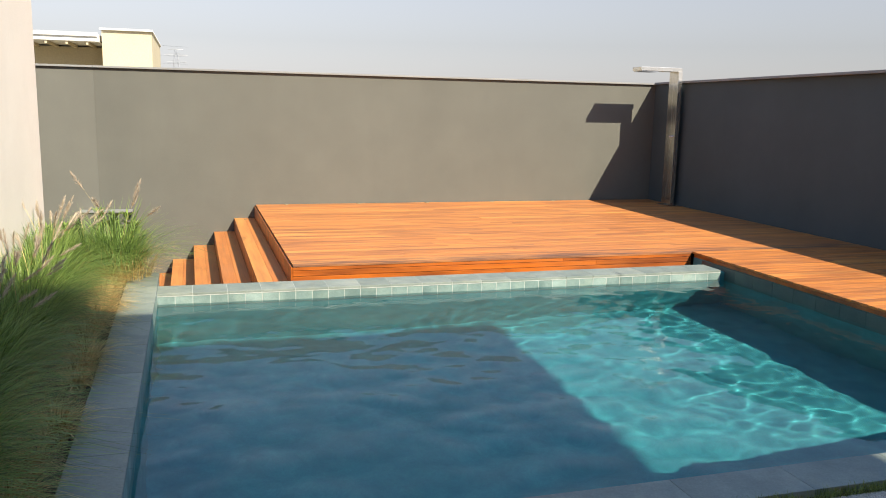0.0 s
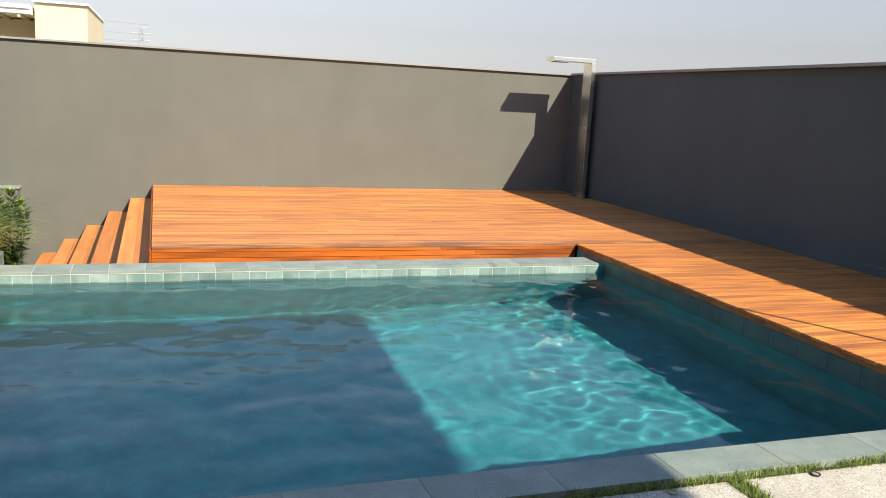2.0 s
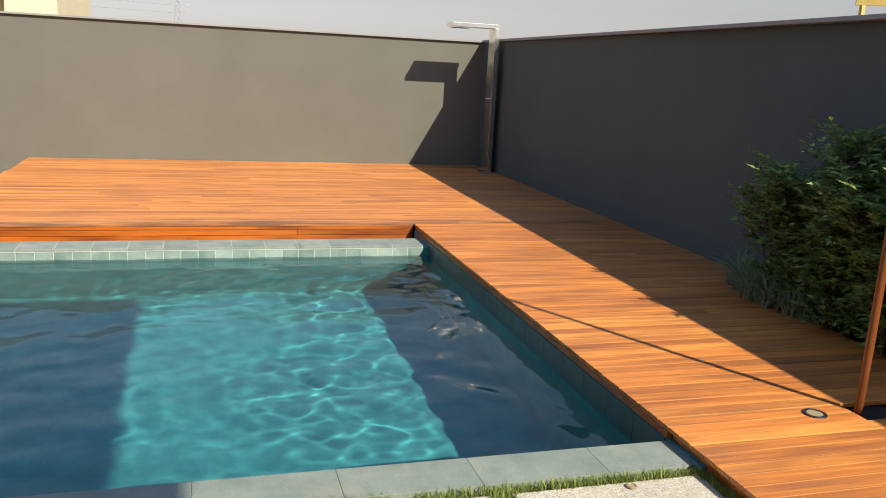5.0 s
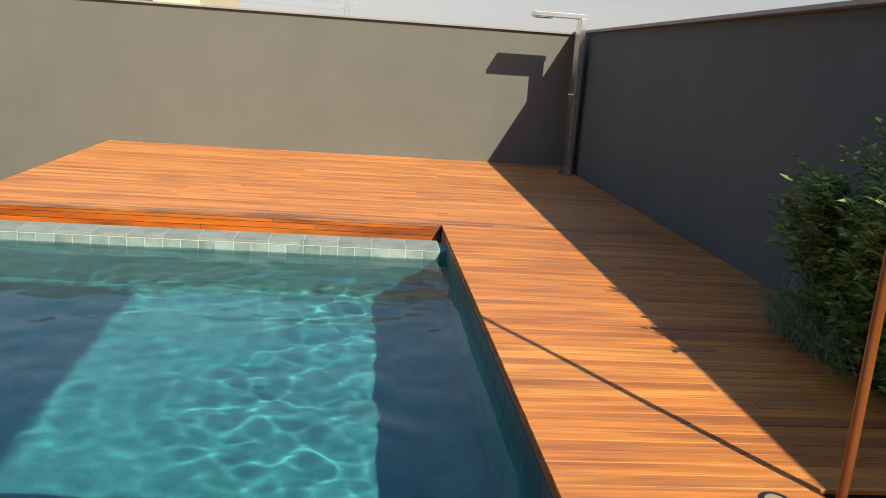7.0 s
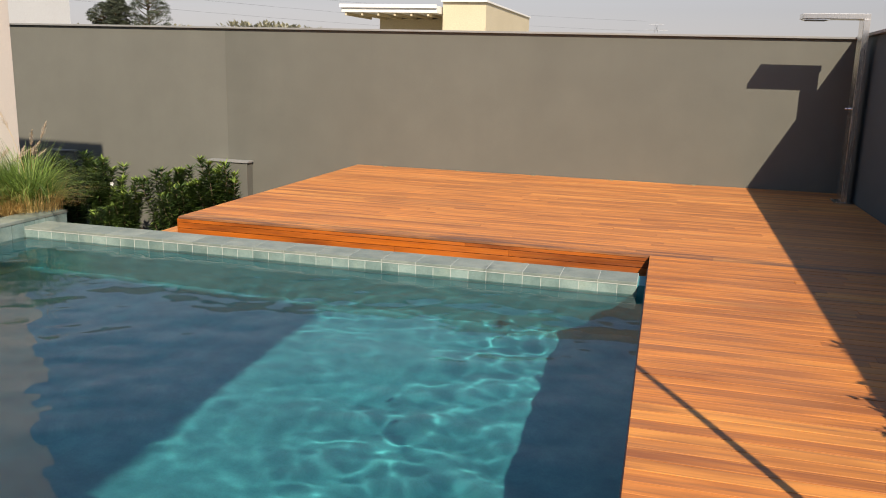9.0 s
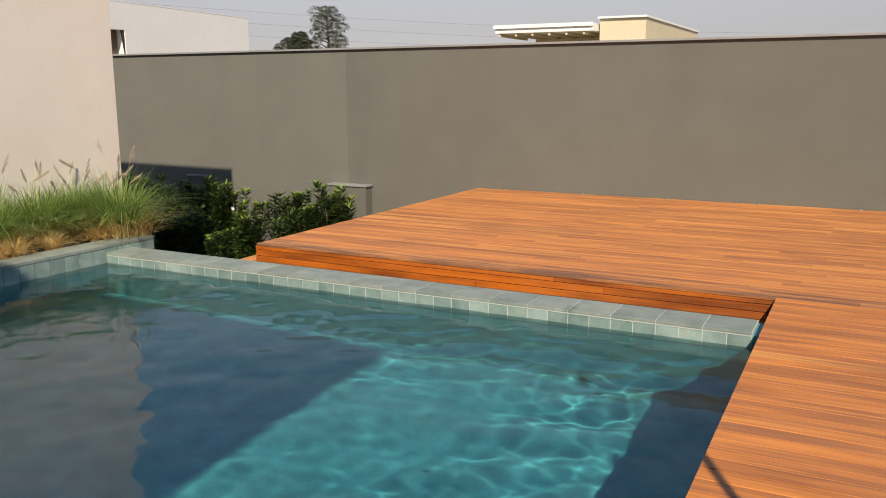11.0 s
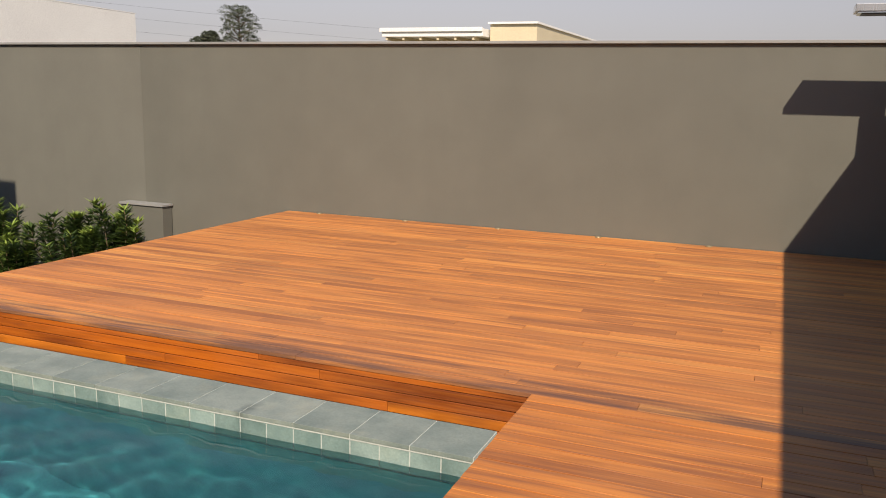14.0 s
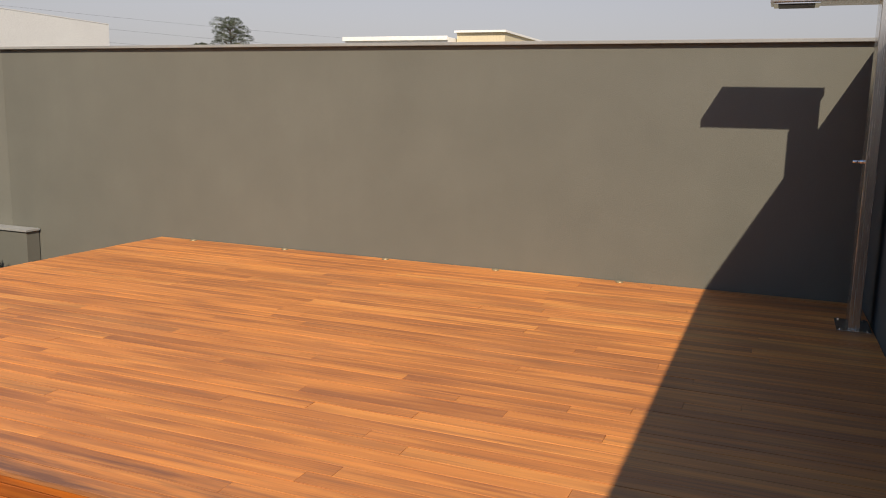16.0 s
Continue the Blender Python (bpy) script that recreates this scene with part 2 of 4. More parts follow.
LENS = plain("frosted_lens", (0.36, 0.28, 0.17), 0.35)
GROUT = mottled("pale_grout", (0.46, 0.49, 0.455), (0.57, 0.60, 0.56), 0.8, 8, 120)
BASIN = stone_tile("pool_basin", (0.048, 0.218, 0.252), (0.074, 0.298, 0.328), (0.116, 0.388, 0.405), 0.6, 0.0)
WATER = water_surface()
GLASS = clear_glass()
STEEL = steel("brushed_steel")
CHROME = plain("chrome", (0.85, 0.86, 0.88), 0.08, 1.0)
def speckled(name, dark, mid, light):
    """Exposed-aggregate concrete: dark and pale grains in a warm paste."""
    m = Net(name)
    p = m.place(shuffle=11.0)
    grain = m.add("ShaderNodeTexVoronoi", Vector=p, Scale=150.0).outputs["Color"]
    pick = m.add("ShaderNodeSeparateColor", Color=grain).outputs[0]
    broad = m.noise(p, 2.5, 5.0, 0.6)
    col = m.ramp(pick, (0.0, dark), (0.25, mid), (0.75, mid), (1.0, light))
    col = m.mix(m.ramp(broad, (0.35, grey(0)), (0.7, grey(0.35))), col, dark)
    m.set(Base_Color=col, Roughness=0.85)
    m.bump(pick, 0.5, 0.004)
    return m.mat


PAVER = speckled("washed_paver", (0.26, 0.23, 0.19), (0.50, 0.46, 0.39), (0.72, 0.68, 0.60))
SOIL = mottled("dark_soil", (0.035, 0.026, 0.018), (0.075, 0.055, 0.038), 0.95, 3.0, 45, 1.0, 0.03)
LAWN = leafy("lawn_blades", (0.09, 0.135, 0.026), (0.25, 0.31, 0.075))
BLADE = leafy("fountain_grass_blades", (0.05, 0.105, 0.02), (0.31, 0.43, 0.11), 0.45, 0.42)
STRAW = leafy("dry_straw", (0.44, 0.30, 0.11), (0.80, 0.60, 0.27), 0.7, 0.35)
PLUME = leafy("seed_plumes", (0.45, 0.36, 0.27), (0.68, 0.58, 0.46), 0.8, 0.4)
SHRUB = leafy("shrub_leaves", (0.012, 0.030, 0.008), (0.07, 0.115, 0.028), 0.28, 0.2)
SHRUB_TIP = leafy("young_leaves", (0.12, 0.19, 0.035), (0.26, 0.35, 0.07), 0.4, 0.3)
HEDGE = leafy("hedge_leaves", (0.09, 0.165, 0.05), (0.25, 0.365, 0.11), 0.35, 0.3)
LILY = leafy("lilyturf_blades", (0.12, 0.18, 0.10), (0.34, 0.42, 0.28), 0.4, 0.25)
BARK = mottled("bark", (0.10, 0.065, 0.04), (0.19, 0.13, 0.08), 0.9, 12, 90, 0.8, 0.01)
DECK_CROSS = wood("tread_boards", (0.23, 0.075, 0.028), (0.62, 0.22, 0.056), (0.78, 0.34, 0.09), axis=1, streaks=0.25, bands=0.15)
POLE = wood("varnished_pole", (0.07, 0.016, 0.005), (0.19, 0.05, 0.009), (0.27, 0.09, 0.014), (0.18, 0.35), 2)
WHITE = mottled("white_house_paint", (0.82, 0.80, 0.77), (0.87, 0.855, 0.82), 0.85, 0.4, 20)
BEIGE = mottled("beige_house_paint", (0.62, 0.53, 0.36), (0.70, 0.60, 0.42), 0.85, 0.4, 20)
TIMBER = plain("yellow_timber", (0.58, 0.42, 0.12), 0.7)
# Leaf greens lightened and greyed to carry the haze before the far trees.
HAZED_TREE = leafy("hazed_tree_leaves", (0.08, 0.095, 0.07), (0.17, 0.19, 0.125), 0.6, 0.25)
# Pale beige-green: distance haze painted into the leaf colour of the woods.
HAZED_WOODS = leafy("hazed_far_woods", (0.17, 0.165, 0.11), (0.32, 0.30, 0.20), 0.7, 0.2)
GROUND = mottled("dry_ground", (0.16, 0.14, 0.09), (0.24, 0.21, 0.14), 0.95, 0.08, 3.0)
IRON = plain("dark_metal", (0.05, 0.05, 0.055), 0.45, 0.6)
# Pylon steel kept light grey so its colour includes the haze.
HAZED_GALV = plain("hazed_galvanised_steel", (0.42, 0.43, 0.45), 0.5, 0.7)


# ---- mesh helpers ----
def mesh_of(bm, name, smooth=False):
    me = bpy.data.meshes.new(name)
    bm.normal_update()
    bm.to_mesh(me)
    bm.free()
    if smooth:
        me.polygons.foreach_set("use_smooth", [True] * len(me.polygons))
    return me


def part(name, bm, material, parent=None, label="", smooth=False):
    """Links a bmesh (or a finished mesh) as one object under its thing."""
    me = bm if isinstance(bm, bpy.types.Mesh) else mesh_of(bm, name, smooth)
    if not me.materials:
        me.materials.append(material)
    ob = new(name, me)
    if parent:
        ob.parent = parent
    if label:
        ob["label"] = label
    return ob


def thing(name, label, category, group="", kind="", at=(0, 0, 0)):
    ob = new(name)
    ob.empty_display_size = 0.1
    ob.location = at
    return tagged(ob, label, category, group, kind)


def add_box(bm, x0, x1, y0, y1, z0, z1, bevel=0.0):
    r = bmesh.ops.create_cube(bm, size=1.0)
    bmesh.ops.scale(bm, vec=(x1 - x0, y1 - y0, z1 - z0), verts=r["verts"])
    bmesh.ops.translate(bm, vec=((x0 + x1) / 2, (y0 + y1) / 2, (z0 + z1) / 2), verts=r["verts"])
    if bevel:
        edges = list({e for v in r["verts"] for e in v.link_edges})
        bmesh.ops.bevel(bm, geom=edges, offset=bevel, segments=2, affect="EDGES", profile=0.7)
    return bm


def box(x0, x1, y0, y1, z0, z1, bevel=0.0):
    return add_box(bmesh.new(), x0, x1, y0, y1, z0, z1, bevel)


def prism(plan, z0, z1, bevel=0.0):
    """An upright block over a plan of corners."""
    bm = bmesh.new()
    low = [bm.verts.new((x, y, z0)) for x, y in plan]
    top = [bm.verts.new((x, y, z1)) for x, y in plan]
    n = len(plan)
    bm.faces.new(top)
    bm.faces.new(low[::-1])
    for i in range(n):
        bm.faces.new((low[i], low[(i + 1) % n], top[(i + 1) % n], top[i]))
    bmesh.ops.recalc_face_normals(bm, faces=bm.faces)
    if bevel:
        bmesh.ops.bevel(bm, geom=list(bm.edges), offset=bevel, segments=2, affect="EDGES", profile=0.7)
    return bm


def tube(points, radii, sides=10):
    """A tapered round limb through points."""
    bm = bmesh.new()
    rings = []
    for i, p in enumerate(points):
        p = Vector(p)
        d = (Vector(points[min(i + 1, len(points) - 1)]) - Vector(points[max(i - 1, 0)])).normalized()
        a = d.orthogonal().normalized()
        b = d.cross(a)
        rings.append([bm.verts.new(p + radii[i] * (math.cos(k * math.tau / sides) * a + math.sin(k * math.tau / sides) * b)) for k in range(sides)])
    for r, s in zip(rings, rings[1:]):
        for k in range(sides):
            bm.faces.new((r[k], r[(k + 1) % sides], s[(k + 1) % sides], s[k]))
    bm.faces.new(rings[0][::-1])
    bm.faces.new(rings[-1])
    return bm


def disc(radius, height, sides=24, bevel=0.0):
    bm = bmesh.new()
    bmesh.ops.create_cone(bm, cap_ends=True, segments=sides, radius1=radius, radius2=radius - bevel, depth=height)
    bmesh.ops.translate(bm, vec=(0, 0, height / 2), verts=bm.verts)
    return bm


def ribbon_mesh(name, ribbons, material):
    """Many blades in one mesh: each a bent ribbon of points, half widths and a side vector."""
    verts, faces = [], []
    for pts, widths, side in ribbons:
        base = len(verts)
        for p, w in zip(pts, widths):
            verts.append(p - side * w)
            verts.append(p + side * w)
        for i in range(len(pts) - 1):
            a = base + 2 * i
            faces.append((a, a + 1, a + 3, a + 2))
    me = bpy.data.meshes.new(name)
    me.from_pydata([tuple(v) for v in verts], [], faces)
    me.materials.append(material)
    return me


# ---- the plan ----
BACK_Y = 13.295
KINK_X = -1.22
WALL_TOP = 2.0
BASE_Z = -1.30
DECK_FRONT = 8.395
DECK_LEFT = 1.015
POOL_LEFT, POOL_NEAR, POOL_FAR = -0.24, 3.397, 7.752
NEAR_Z = -0.07
POOL_FLOOR, WATER_Z = -1.35, -0.185
PAVE_Z = -0.09
PAVE_X, PAVE_Y = 3.647, 3.093


def right_wall_x(y):
    return 7.866 + 0.021 * (BACK_Y - y)


def pool_right_x(y):
    return 5.525 + 0.006 * (BACK_Y - y)


def right_top(y):
    """How far the right wall's top has climbed towards the house."""
    return 0.015 * (BACK_Y - y)


def sloping(plan, z0, z1, both=False):
    bm = prism(plan, z0, z1)
    for v in bm.verts:
        if both or v.co.z > (z0 + z1) / 2:
            v.co.z += right_top(v.co.y)
    bmesh.ops.bevel(bm, geom=list(bm.edges), offset=0.004, segments=2, affect="EDGES", profile=0.7)
    return bm


# ---- ground and outer walls ----
ground = tagged(part("ground", box(-400, 400, -120, 700, -1.9, -1.75), GROUND), "dry open ground around the walled garden", "ground", kind="structure")
bed = tagged(part("garden_bed", box(-9.6, DECK_LEFT - 0.02, 8.0, 13.6, -1.74, BASE_Z), SOIL), "dark soil of the sunken garden bed", "garden bed", kind="structure")

wall_back = part("wall_back", prism([(KINK_X, BACK_Y), (8.3, BACK_Y), (8.3, BACK_Y + 0.2), (KINK_X, BACK_Y + 0.2)], -1.74, WALL_TOP, 0.004), WALL)
tagged(wall_back, "tall grey rendered garden wall in sunlight", "wall", kind="structure")
LEFT_DY = 0.01
lx = -9.2
ly = BACK_Y + LEFT_DY * (lx - KINK_X)
wall_left = part("wall_back_left", prism([(lx, ly), (KINK_X, BACK_Y), (KINK_X, BACK_Y + 0.2), (lx, ly + 0.2)], -1.74, WALL_TOP, 0.004), WALL_PALE)
tagged(wall_left, "grey rendered garden wall turning slightly forward", "wall", kind="structure")
wall_right = part("wall_right", sloping([(right_wall_x(BACK_Y - 0.003), BACK_Y - 0.003), (right_wall_x(-9), -9), (right_wall_x(-9) + 0.2, -9), (right_wall_x(BACK_Y) + 0.2, BACK_Y - 0.003)], -1.74, WALL_TOP), WALL_SHADED)
tagged(wall_right, "grey rendered garden wall with shade put into its paint colour", "wall", kind="structure")


def cap(name, plan, z):
    return tagged(part(name, prism(plan, z, z + 0.028, 0.004), CAP), "thin pale grey coping along the wall top", "wall cap", kind="structure")


cap("trim_back", [(KINK_X, BACK_Y - 0.042), (8.0, BACK_Y - 0.042), (8.0, BACK_Y + 0.22), (KINK_X, BACK_Y + 0.22)], WALL_TOP)
cap("trim_left", [(lx, ly - 0.042), (KINK_X - 0.002, BACK_Y - 0.042), (KINK_X - 0.002, BACK_Y + 0.22), (lx, ly + 0.22)], WALL_TOP)
trim_right = part("trim_right", sloping([(7.831, BACK_Y - 0.031), (7.831 + 0.010 * (BACK_Y + 9), -9), (right_wall_x(-9) + 0.22, -9), (right_wall_x(BACK_Y) + 0.22, BACK_Y - 0.031)], WALL_TOP + 0.004, WALL_TOP + 0.039, True), CAP)
tagged(trim_right, "thin pale grey coping along the wall top", "wall cap", kind="structure")

# ---- the house: a side wing, plus an unseen rear front and flat roof ----
wing = part("wall_wing", box(-7.0, -1.28, -9.0, 8.915, -1.74, 4.17, 0.006), HOUSE_PAINT)
tagged(wing, "cream painted side wing of the house", "house wall", kind="structure")
rear = part("wall_house", box(-1.275, 6.6, -9.0, -6.0, -0.3, 5.998), HOUSE_PAINT)
tagged(rear, "unseen cream painted rear wall of the house, added below the roof", "house wall", kind="structure")
# Unseen roof, added and sized so its shadow falls across terrace and pool.
roof = part("eave_roof", box(-6.9, 6.73, -6.6, 0.25, 6.0, 6.12, 0.004), HOUSE_PAINT)
tagged(roof, "unseen thin flat roof added behind the terrace to cast the house's shade", "roof", kind="structure")

# ---- pool basin and water ----
FAR_END = 5.487
px_n, px_f = pool_right_x(POOL_NEAR) + 0.028, pool_right_x(8.0)


def basin_part(name, bm):
    ob = tagged(part(name, bm, BASIN), "green stone lining of the pool", "pool lining", kind="structure")
    ob.cycles.is_caustics_receiver = True
    return ob


basin_part("pool_floor", box(POOL_LEFT - 0.2, 6.0, POOL_NEAR - 0.2, POOL_FAR + 0.3, POOL_FLOOR - 0.2, POOL_FLOOR))
basin_part("pool_wall_left", box(POOL_LEFT - 0.22, POOL_LEFT - 0.01, POOL_NEAR - 0.2, 8.33, -1.74, -0.045))
basin_part("pool_wall_near", box(POOL_LEFT - 0.01, 5.9, POOL_NEAR - 0.22, POOL_NEAR - 0.004, -1.74, NEAR_Z - 0.052))
basin_part("pool_wall_far", box(POOL_LEFT - 0.01, px_f, POOL_FAR + 0.012, POOL_FAR + 0.33, -1.74, -0.11))
basin_part("pool_wall_right", prism([(pool_right_x(3.1), 3.1), (pool_right_x(3.1) + 0.3, 3.1), (pool_right_x(8.36) + 0.3, 8.36), (pool_right_x(8.36), 8.36)], -1.74, -0.06))

NX, NY = 290, 226
verts, faces = [], []
for j in range(NY + 1):
    y = POOL_NEAR - 0.004 + (POOL_FAR + 0.012 - POOL_NEAR + 0.004) * j / NY
    xr = pool_right_x(y)
    for i in range(NX + 1):
        x = POOL_LEFT - 0.01 + (xr - POOL_LEFT + 0.01) * i / NX
        a = noise.noise((x * 1.0 + 3, y * 1.5, 0.3)) * 0.008
        b = noise.noise((x * 3.1 + y * 0.9, y * 3.5 - x * 0.8, 7.1)) * 0.0058
        c = noise.noise((x * 6.8 - y * 2, y * 7.4 + x, 2.7)) * 0.0020 + noise.noise((x * 11 + y * 3, y * 13, 5.5)) * 0.0007
        drift = noise.noise((x * 0.8, y * 0.8, 9.3))
        ridge = math.sin(math.tau * (x * 0.93 + y * 0.27 + 0.5 * drift) / 0.24) * 0.0006 * max(0.0, 0.4 + noise.noise((x * 0.7, y * 0.9, 3.1)))
        calm = min(1.45, max(0.45, 1.0 + 1.3 * noise.noise((x * 0.75 + 4, y * 0.6, 6.6))))
        verts.append((x, y, WATER_Z + a + (b + c) * calm + ridge))
for j in range(NY):
    for i in range(NX):
        k = j * (NX + 1) + i
        faces.append((k, k + 1, k + NX + 2, k + NX + 1))
me = bpy.data.meshes.new("water")
me.from_pydata(verts, [], faces)
me.polygons.foreach_set("use_smooth", [True] * len(me.polygons))
water = tagged(part("water", me, WATER), "clear rippled turquoise pool water", "water", kind="structure")
water.cycles.is_caustics_caster = True

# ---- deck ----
# Solid blocks painted near black in place of the shaded space below.
deck_base = tagged(part("deck_base", box(DECK_LEFT + 0.03, 8.3, DECK_FRONT + 0.03, BACK_Y - 0.002, -1.74, -0.03), GAP_SHADE), "near-black block painted as the shade under the raised deck", "deck base", kind="structure")
tagged(part("walkway_base", prism([(pool_right_x(-5.9) + 0.055, -5.9), (8.3, -5.9), (8.3, DECK_FRONT + 0.03), (pool_right_x(DECK_FRONT) + 0.055, DECK_FRONT + 0.03)], -0.3, -0.03), GAP_SHADE), "near-black block painted as the shade under the walkway deck", "deck base", kind="structure")


def plank_mesh(name, width, thick, e=0.0015):
    """One board, one metre long, with eased long edges."""
    prof = [(0, -thick), (0, -e), (e, 0), (width - e, 0), (width, -e), (width, -thick)]
    bm = bmesh.new()
    ends = [[bm.verts.new((x, y, z)) for y, z in prof] for x in (0.0, 1.0)]
    n = len(prof)
    for i in range(n):
        bm.faces.new((ends[0][i], ends[0][(i + 1) % n], ends[1][(i + 1) % n], ends[1][i]))
    bm.faces.new(ends[0][::-1])
    bm.faces.new(ends[1])
    bmesh.ops.recalc_face_normals(bm, faces=bm.faces)
    return mesh_of(bm, name)


def board_row(parent, me, x0, x1, y, rng, low=1.2, high=3.4, z=0.0, name="plank", gap=0.002):
    x = x0
    while x < x1 - 0.01:
        length = rng.uniform(low, high)
        if x1 - (x + length) < 0.6:
            length = x1 - x
        ob = part(name, me, DECK, parent)
        ob.location = (x + gap / 2, y, z + rng.uniform(-0.0012, 0.0012))
        ob.scale = (length - gap, 1, 1)
        x += length


PITCH = (BACK_Y - 0.006 - DECK_FRONT) / 49
rng = random.Random(4)
plank = plank_mesh("plank", PITCH - 0.0042, 0.022, 0.001)
plank.materials.append(DECK)
walk_plank = plank_mesh("walk_plank", PITCH - 0.006, 0.022, 0.001)
walk_plank.materials.append(WALK_WOOD)
deck = thing("deck", "raised terrace deck of oiled reddish hardwood boards", "deck", kind="structure")
walkway = thing("deck_walkway", "hardwood deck walkway beside the pool", "deck", kind="structure")
rows = 49
for r in range(rows):
    y = BACK_Y - 0.006 - (r + 1) * PITCH
    board_row(deck, plank, DECK_LEFT, right_wall_x(y) - 0.004, y, rng)
y = BACK_Y - 0.006 - rows * PITCH
while y > -5.8:
    y -= PITCH
    right = right_wall_x(y) - 0.004 if y > 5.8 else 7.62
    if 3.33 <= y + PITCH / 2 <= 3.50:
        board_row(walkway, walk_plank, pool_right_x(y), 6.685, y, rng, 1.0, 2.2)
        board_row(walkway, walk_plank, 6.99, right, y, rng, 1.0, 2.2)
    else:
        board_row(walkway, walk_plank, pool_right_x(y), right, y, rng, 1.0, 2.2)

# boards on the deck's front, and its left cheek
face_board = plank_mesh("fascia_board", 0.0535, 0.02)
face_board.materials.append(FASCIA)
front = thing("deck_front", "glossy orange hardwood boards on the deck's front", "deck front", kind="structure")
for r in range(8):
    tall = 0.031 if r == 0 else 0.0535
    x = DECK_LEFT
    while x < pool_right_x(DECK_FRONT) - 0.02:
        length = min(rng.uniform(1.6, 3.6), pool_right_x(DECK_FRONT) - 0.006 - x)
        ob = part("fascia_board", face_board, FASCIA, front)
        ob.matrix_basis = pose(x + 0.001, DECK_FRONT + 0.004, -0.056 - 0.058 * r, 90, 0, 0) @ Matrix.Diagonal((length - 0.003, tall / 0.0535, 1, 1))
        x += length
side = thing("walkway_edge", "dark shaded edge boards of the walkway deck", "deck edge", kind="structure")
for k in range(18):
    y0, y1 = 3.395 - 0.5 * (k + 1), 3.395 - 0.5 * k - 0.003
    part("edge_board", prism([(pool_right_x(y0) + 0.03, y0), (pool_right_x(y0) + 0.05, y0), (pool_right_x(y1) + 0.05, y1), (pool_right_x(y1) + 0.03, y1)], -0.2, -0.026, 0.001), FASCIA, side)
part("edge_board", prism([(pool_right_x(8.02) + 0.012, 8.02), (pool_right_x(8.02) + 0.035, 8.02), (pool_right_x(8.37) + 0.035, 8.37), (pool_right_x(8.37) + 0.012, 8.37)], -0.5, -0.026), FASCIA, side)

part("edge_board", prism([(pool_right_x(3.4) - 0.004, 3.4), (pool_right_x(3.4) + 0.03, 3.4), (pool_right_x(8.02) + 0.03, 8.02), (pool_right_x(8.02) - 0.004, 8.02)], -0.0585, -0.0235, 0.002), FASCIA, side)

# stairs down to the garden bed
stairs = thing("deck_stairs", "hardwood stairs from the deck down to the garden", "stairs", kind="structure")
RISE, GOING = 0.205, 0.305
for s in range(6):
    z = -RISE * (s + 1)
    x1 = DECK_LEFT - GOING * s
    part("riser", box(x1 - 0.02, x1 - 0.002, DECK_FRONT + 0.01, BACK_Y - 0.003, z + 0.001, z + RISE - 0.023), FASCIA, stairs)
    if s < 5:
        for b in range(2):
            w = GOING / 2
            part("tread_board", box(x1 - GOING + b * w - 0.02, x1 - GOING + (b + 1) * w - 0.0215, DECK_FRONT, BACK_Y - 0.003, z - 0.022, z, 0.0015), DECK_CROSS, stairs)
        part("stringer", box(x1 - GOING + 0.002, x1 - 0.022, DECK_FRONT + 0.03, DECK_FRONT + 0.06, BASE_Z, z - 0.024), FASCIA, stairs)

# ---- pool edge stones ----
def tile_mesh(name, w, d, h, e=0.003):
    return mesh_of(box(0, w, 0, d, -h, 0, e), name)


coping_far = thing("pool_edge_far", "grey-green stone coping along the far pool edge", "pool coping", kind="structure")
part("grout_bed", box(POOL_LEFT, FAR_END, POOL_FAR + 0.0005, POOL_FAR + 0.315, -0.111, -0.087), GROUT, coping_far)
pitch = (FAR_END - POOL_LEFT) / 19
slab = tile_mesh("coping_tile", pitch - 0.0042, 0.32, 0.022)
slab.materials.append(COPING)
for i in range(19):
    part("coping_tile", slab, COPING, coping_far).location = (POOL_LEFT + i * pitch, POOL_FAR - 0.004, -0.085)
part("grout_line", box(POOL_LEFT, FAR_END, POOL_FAR - 0.003, POOL_FAR + 0.0013, -0.1145, -0.1075, 0.001), GROUT, coping_far)
part("band_grout", box(POOL_LEFT, FAR_END, POOL_FAR + 0.0015, POOL_FAR + 0.011, -0.28, -0.1112), GROUT, coping_far)
face = mesh_of(box(0, pitch / 2 - 0.006, 0, 0.01, -0.146, 0, 0.0015), "band_tile")
face.materials.append(BAND)
for i in range(38):
    ob = part("band_tile", face, BAND, coping_far)
    ob.location = (POOL_LEFT + i * pitch / 2 + 0.002, POOL_FAR, -0.1148)
    ob.cycles.is_caustics_receiver = True

coping_near = thing("pool_edge_near", "grey-green stone coping along the near pool edge", "pool coping", kind="structure")
slab2 = tile_mesh("coping_tile", 0.598, 0.255, 0.05, 0.003)
slab2.materials.append(COPING)
part("grout_bed", box(POOL_LEFT - 0.009, px_n - 0.004, POOL_NEAR - 0.252, POOL_NEAR - 0.004, NEAR_Z - 0.0515, NEAR_Z - 0.004), COPING, coping_near)
x = POOL_LEFT - 0.01
while x < px_n - 0.02:
    ob = part("coping_tile", slab2, COPING, coping_near)
    ob.location = (x, POOL_NEAR - 0.255, NEAR_Z)
    ob.scale = (min(1, (px_n - x) / 0.597), 1, 1)
    x += 0.60
coping_left = thing("planter_edge", "raised grey-green stone curb between planter and pool", "planter curb", kind="structure")
slab3 = tile_mesh("coping_tile", 0.265, 0.594, 0.03, 0.004)
slab3.materials.append(COPING)
for i in range(9):
    part("coping_tile", slab3, COPING, coping_left).location = (POOL_LEFT - 0.26, 8.345 - 0.597 * (i + 1), -0.015)
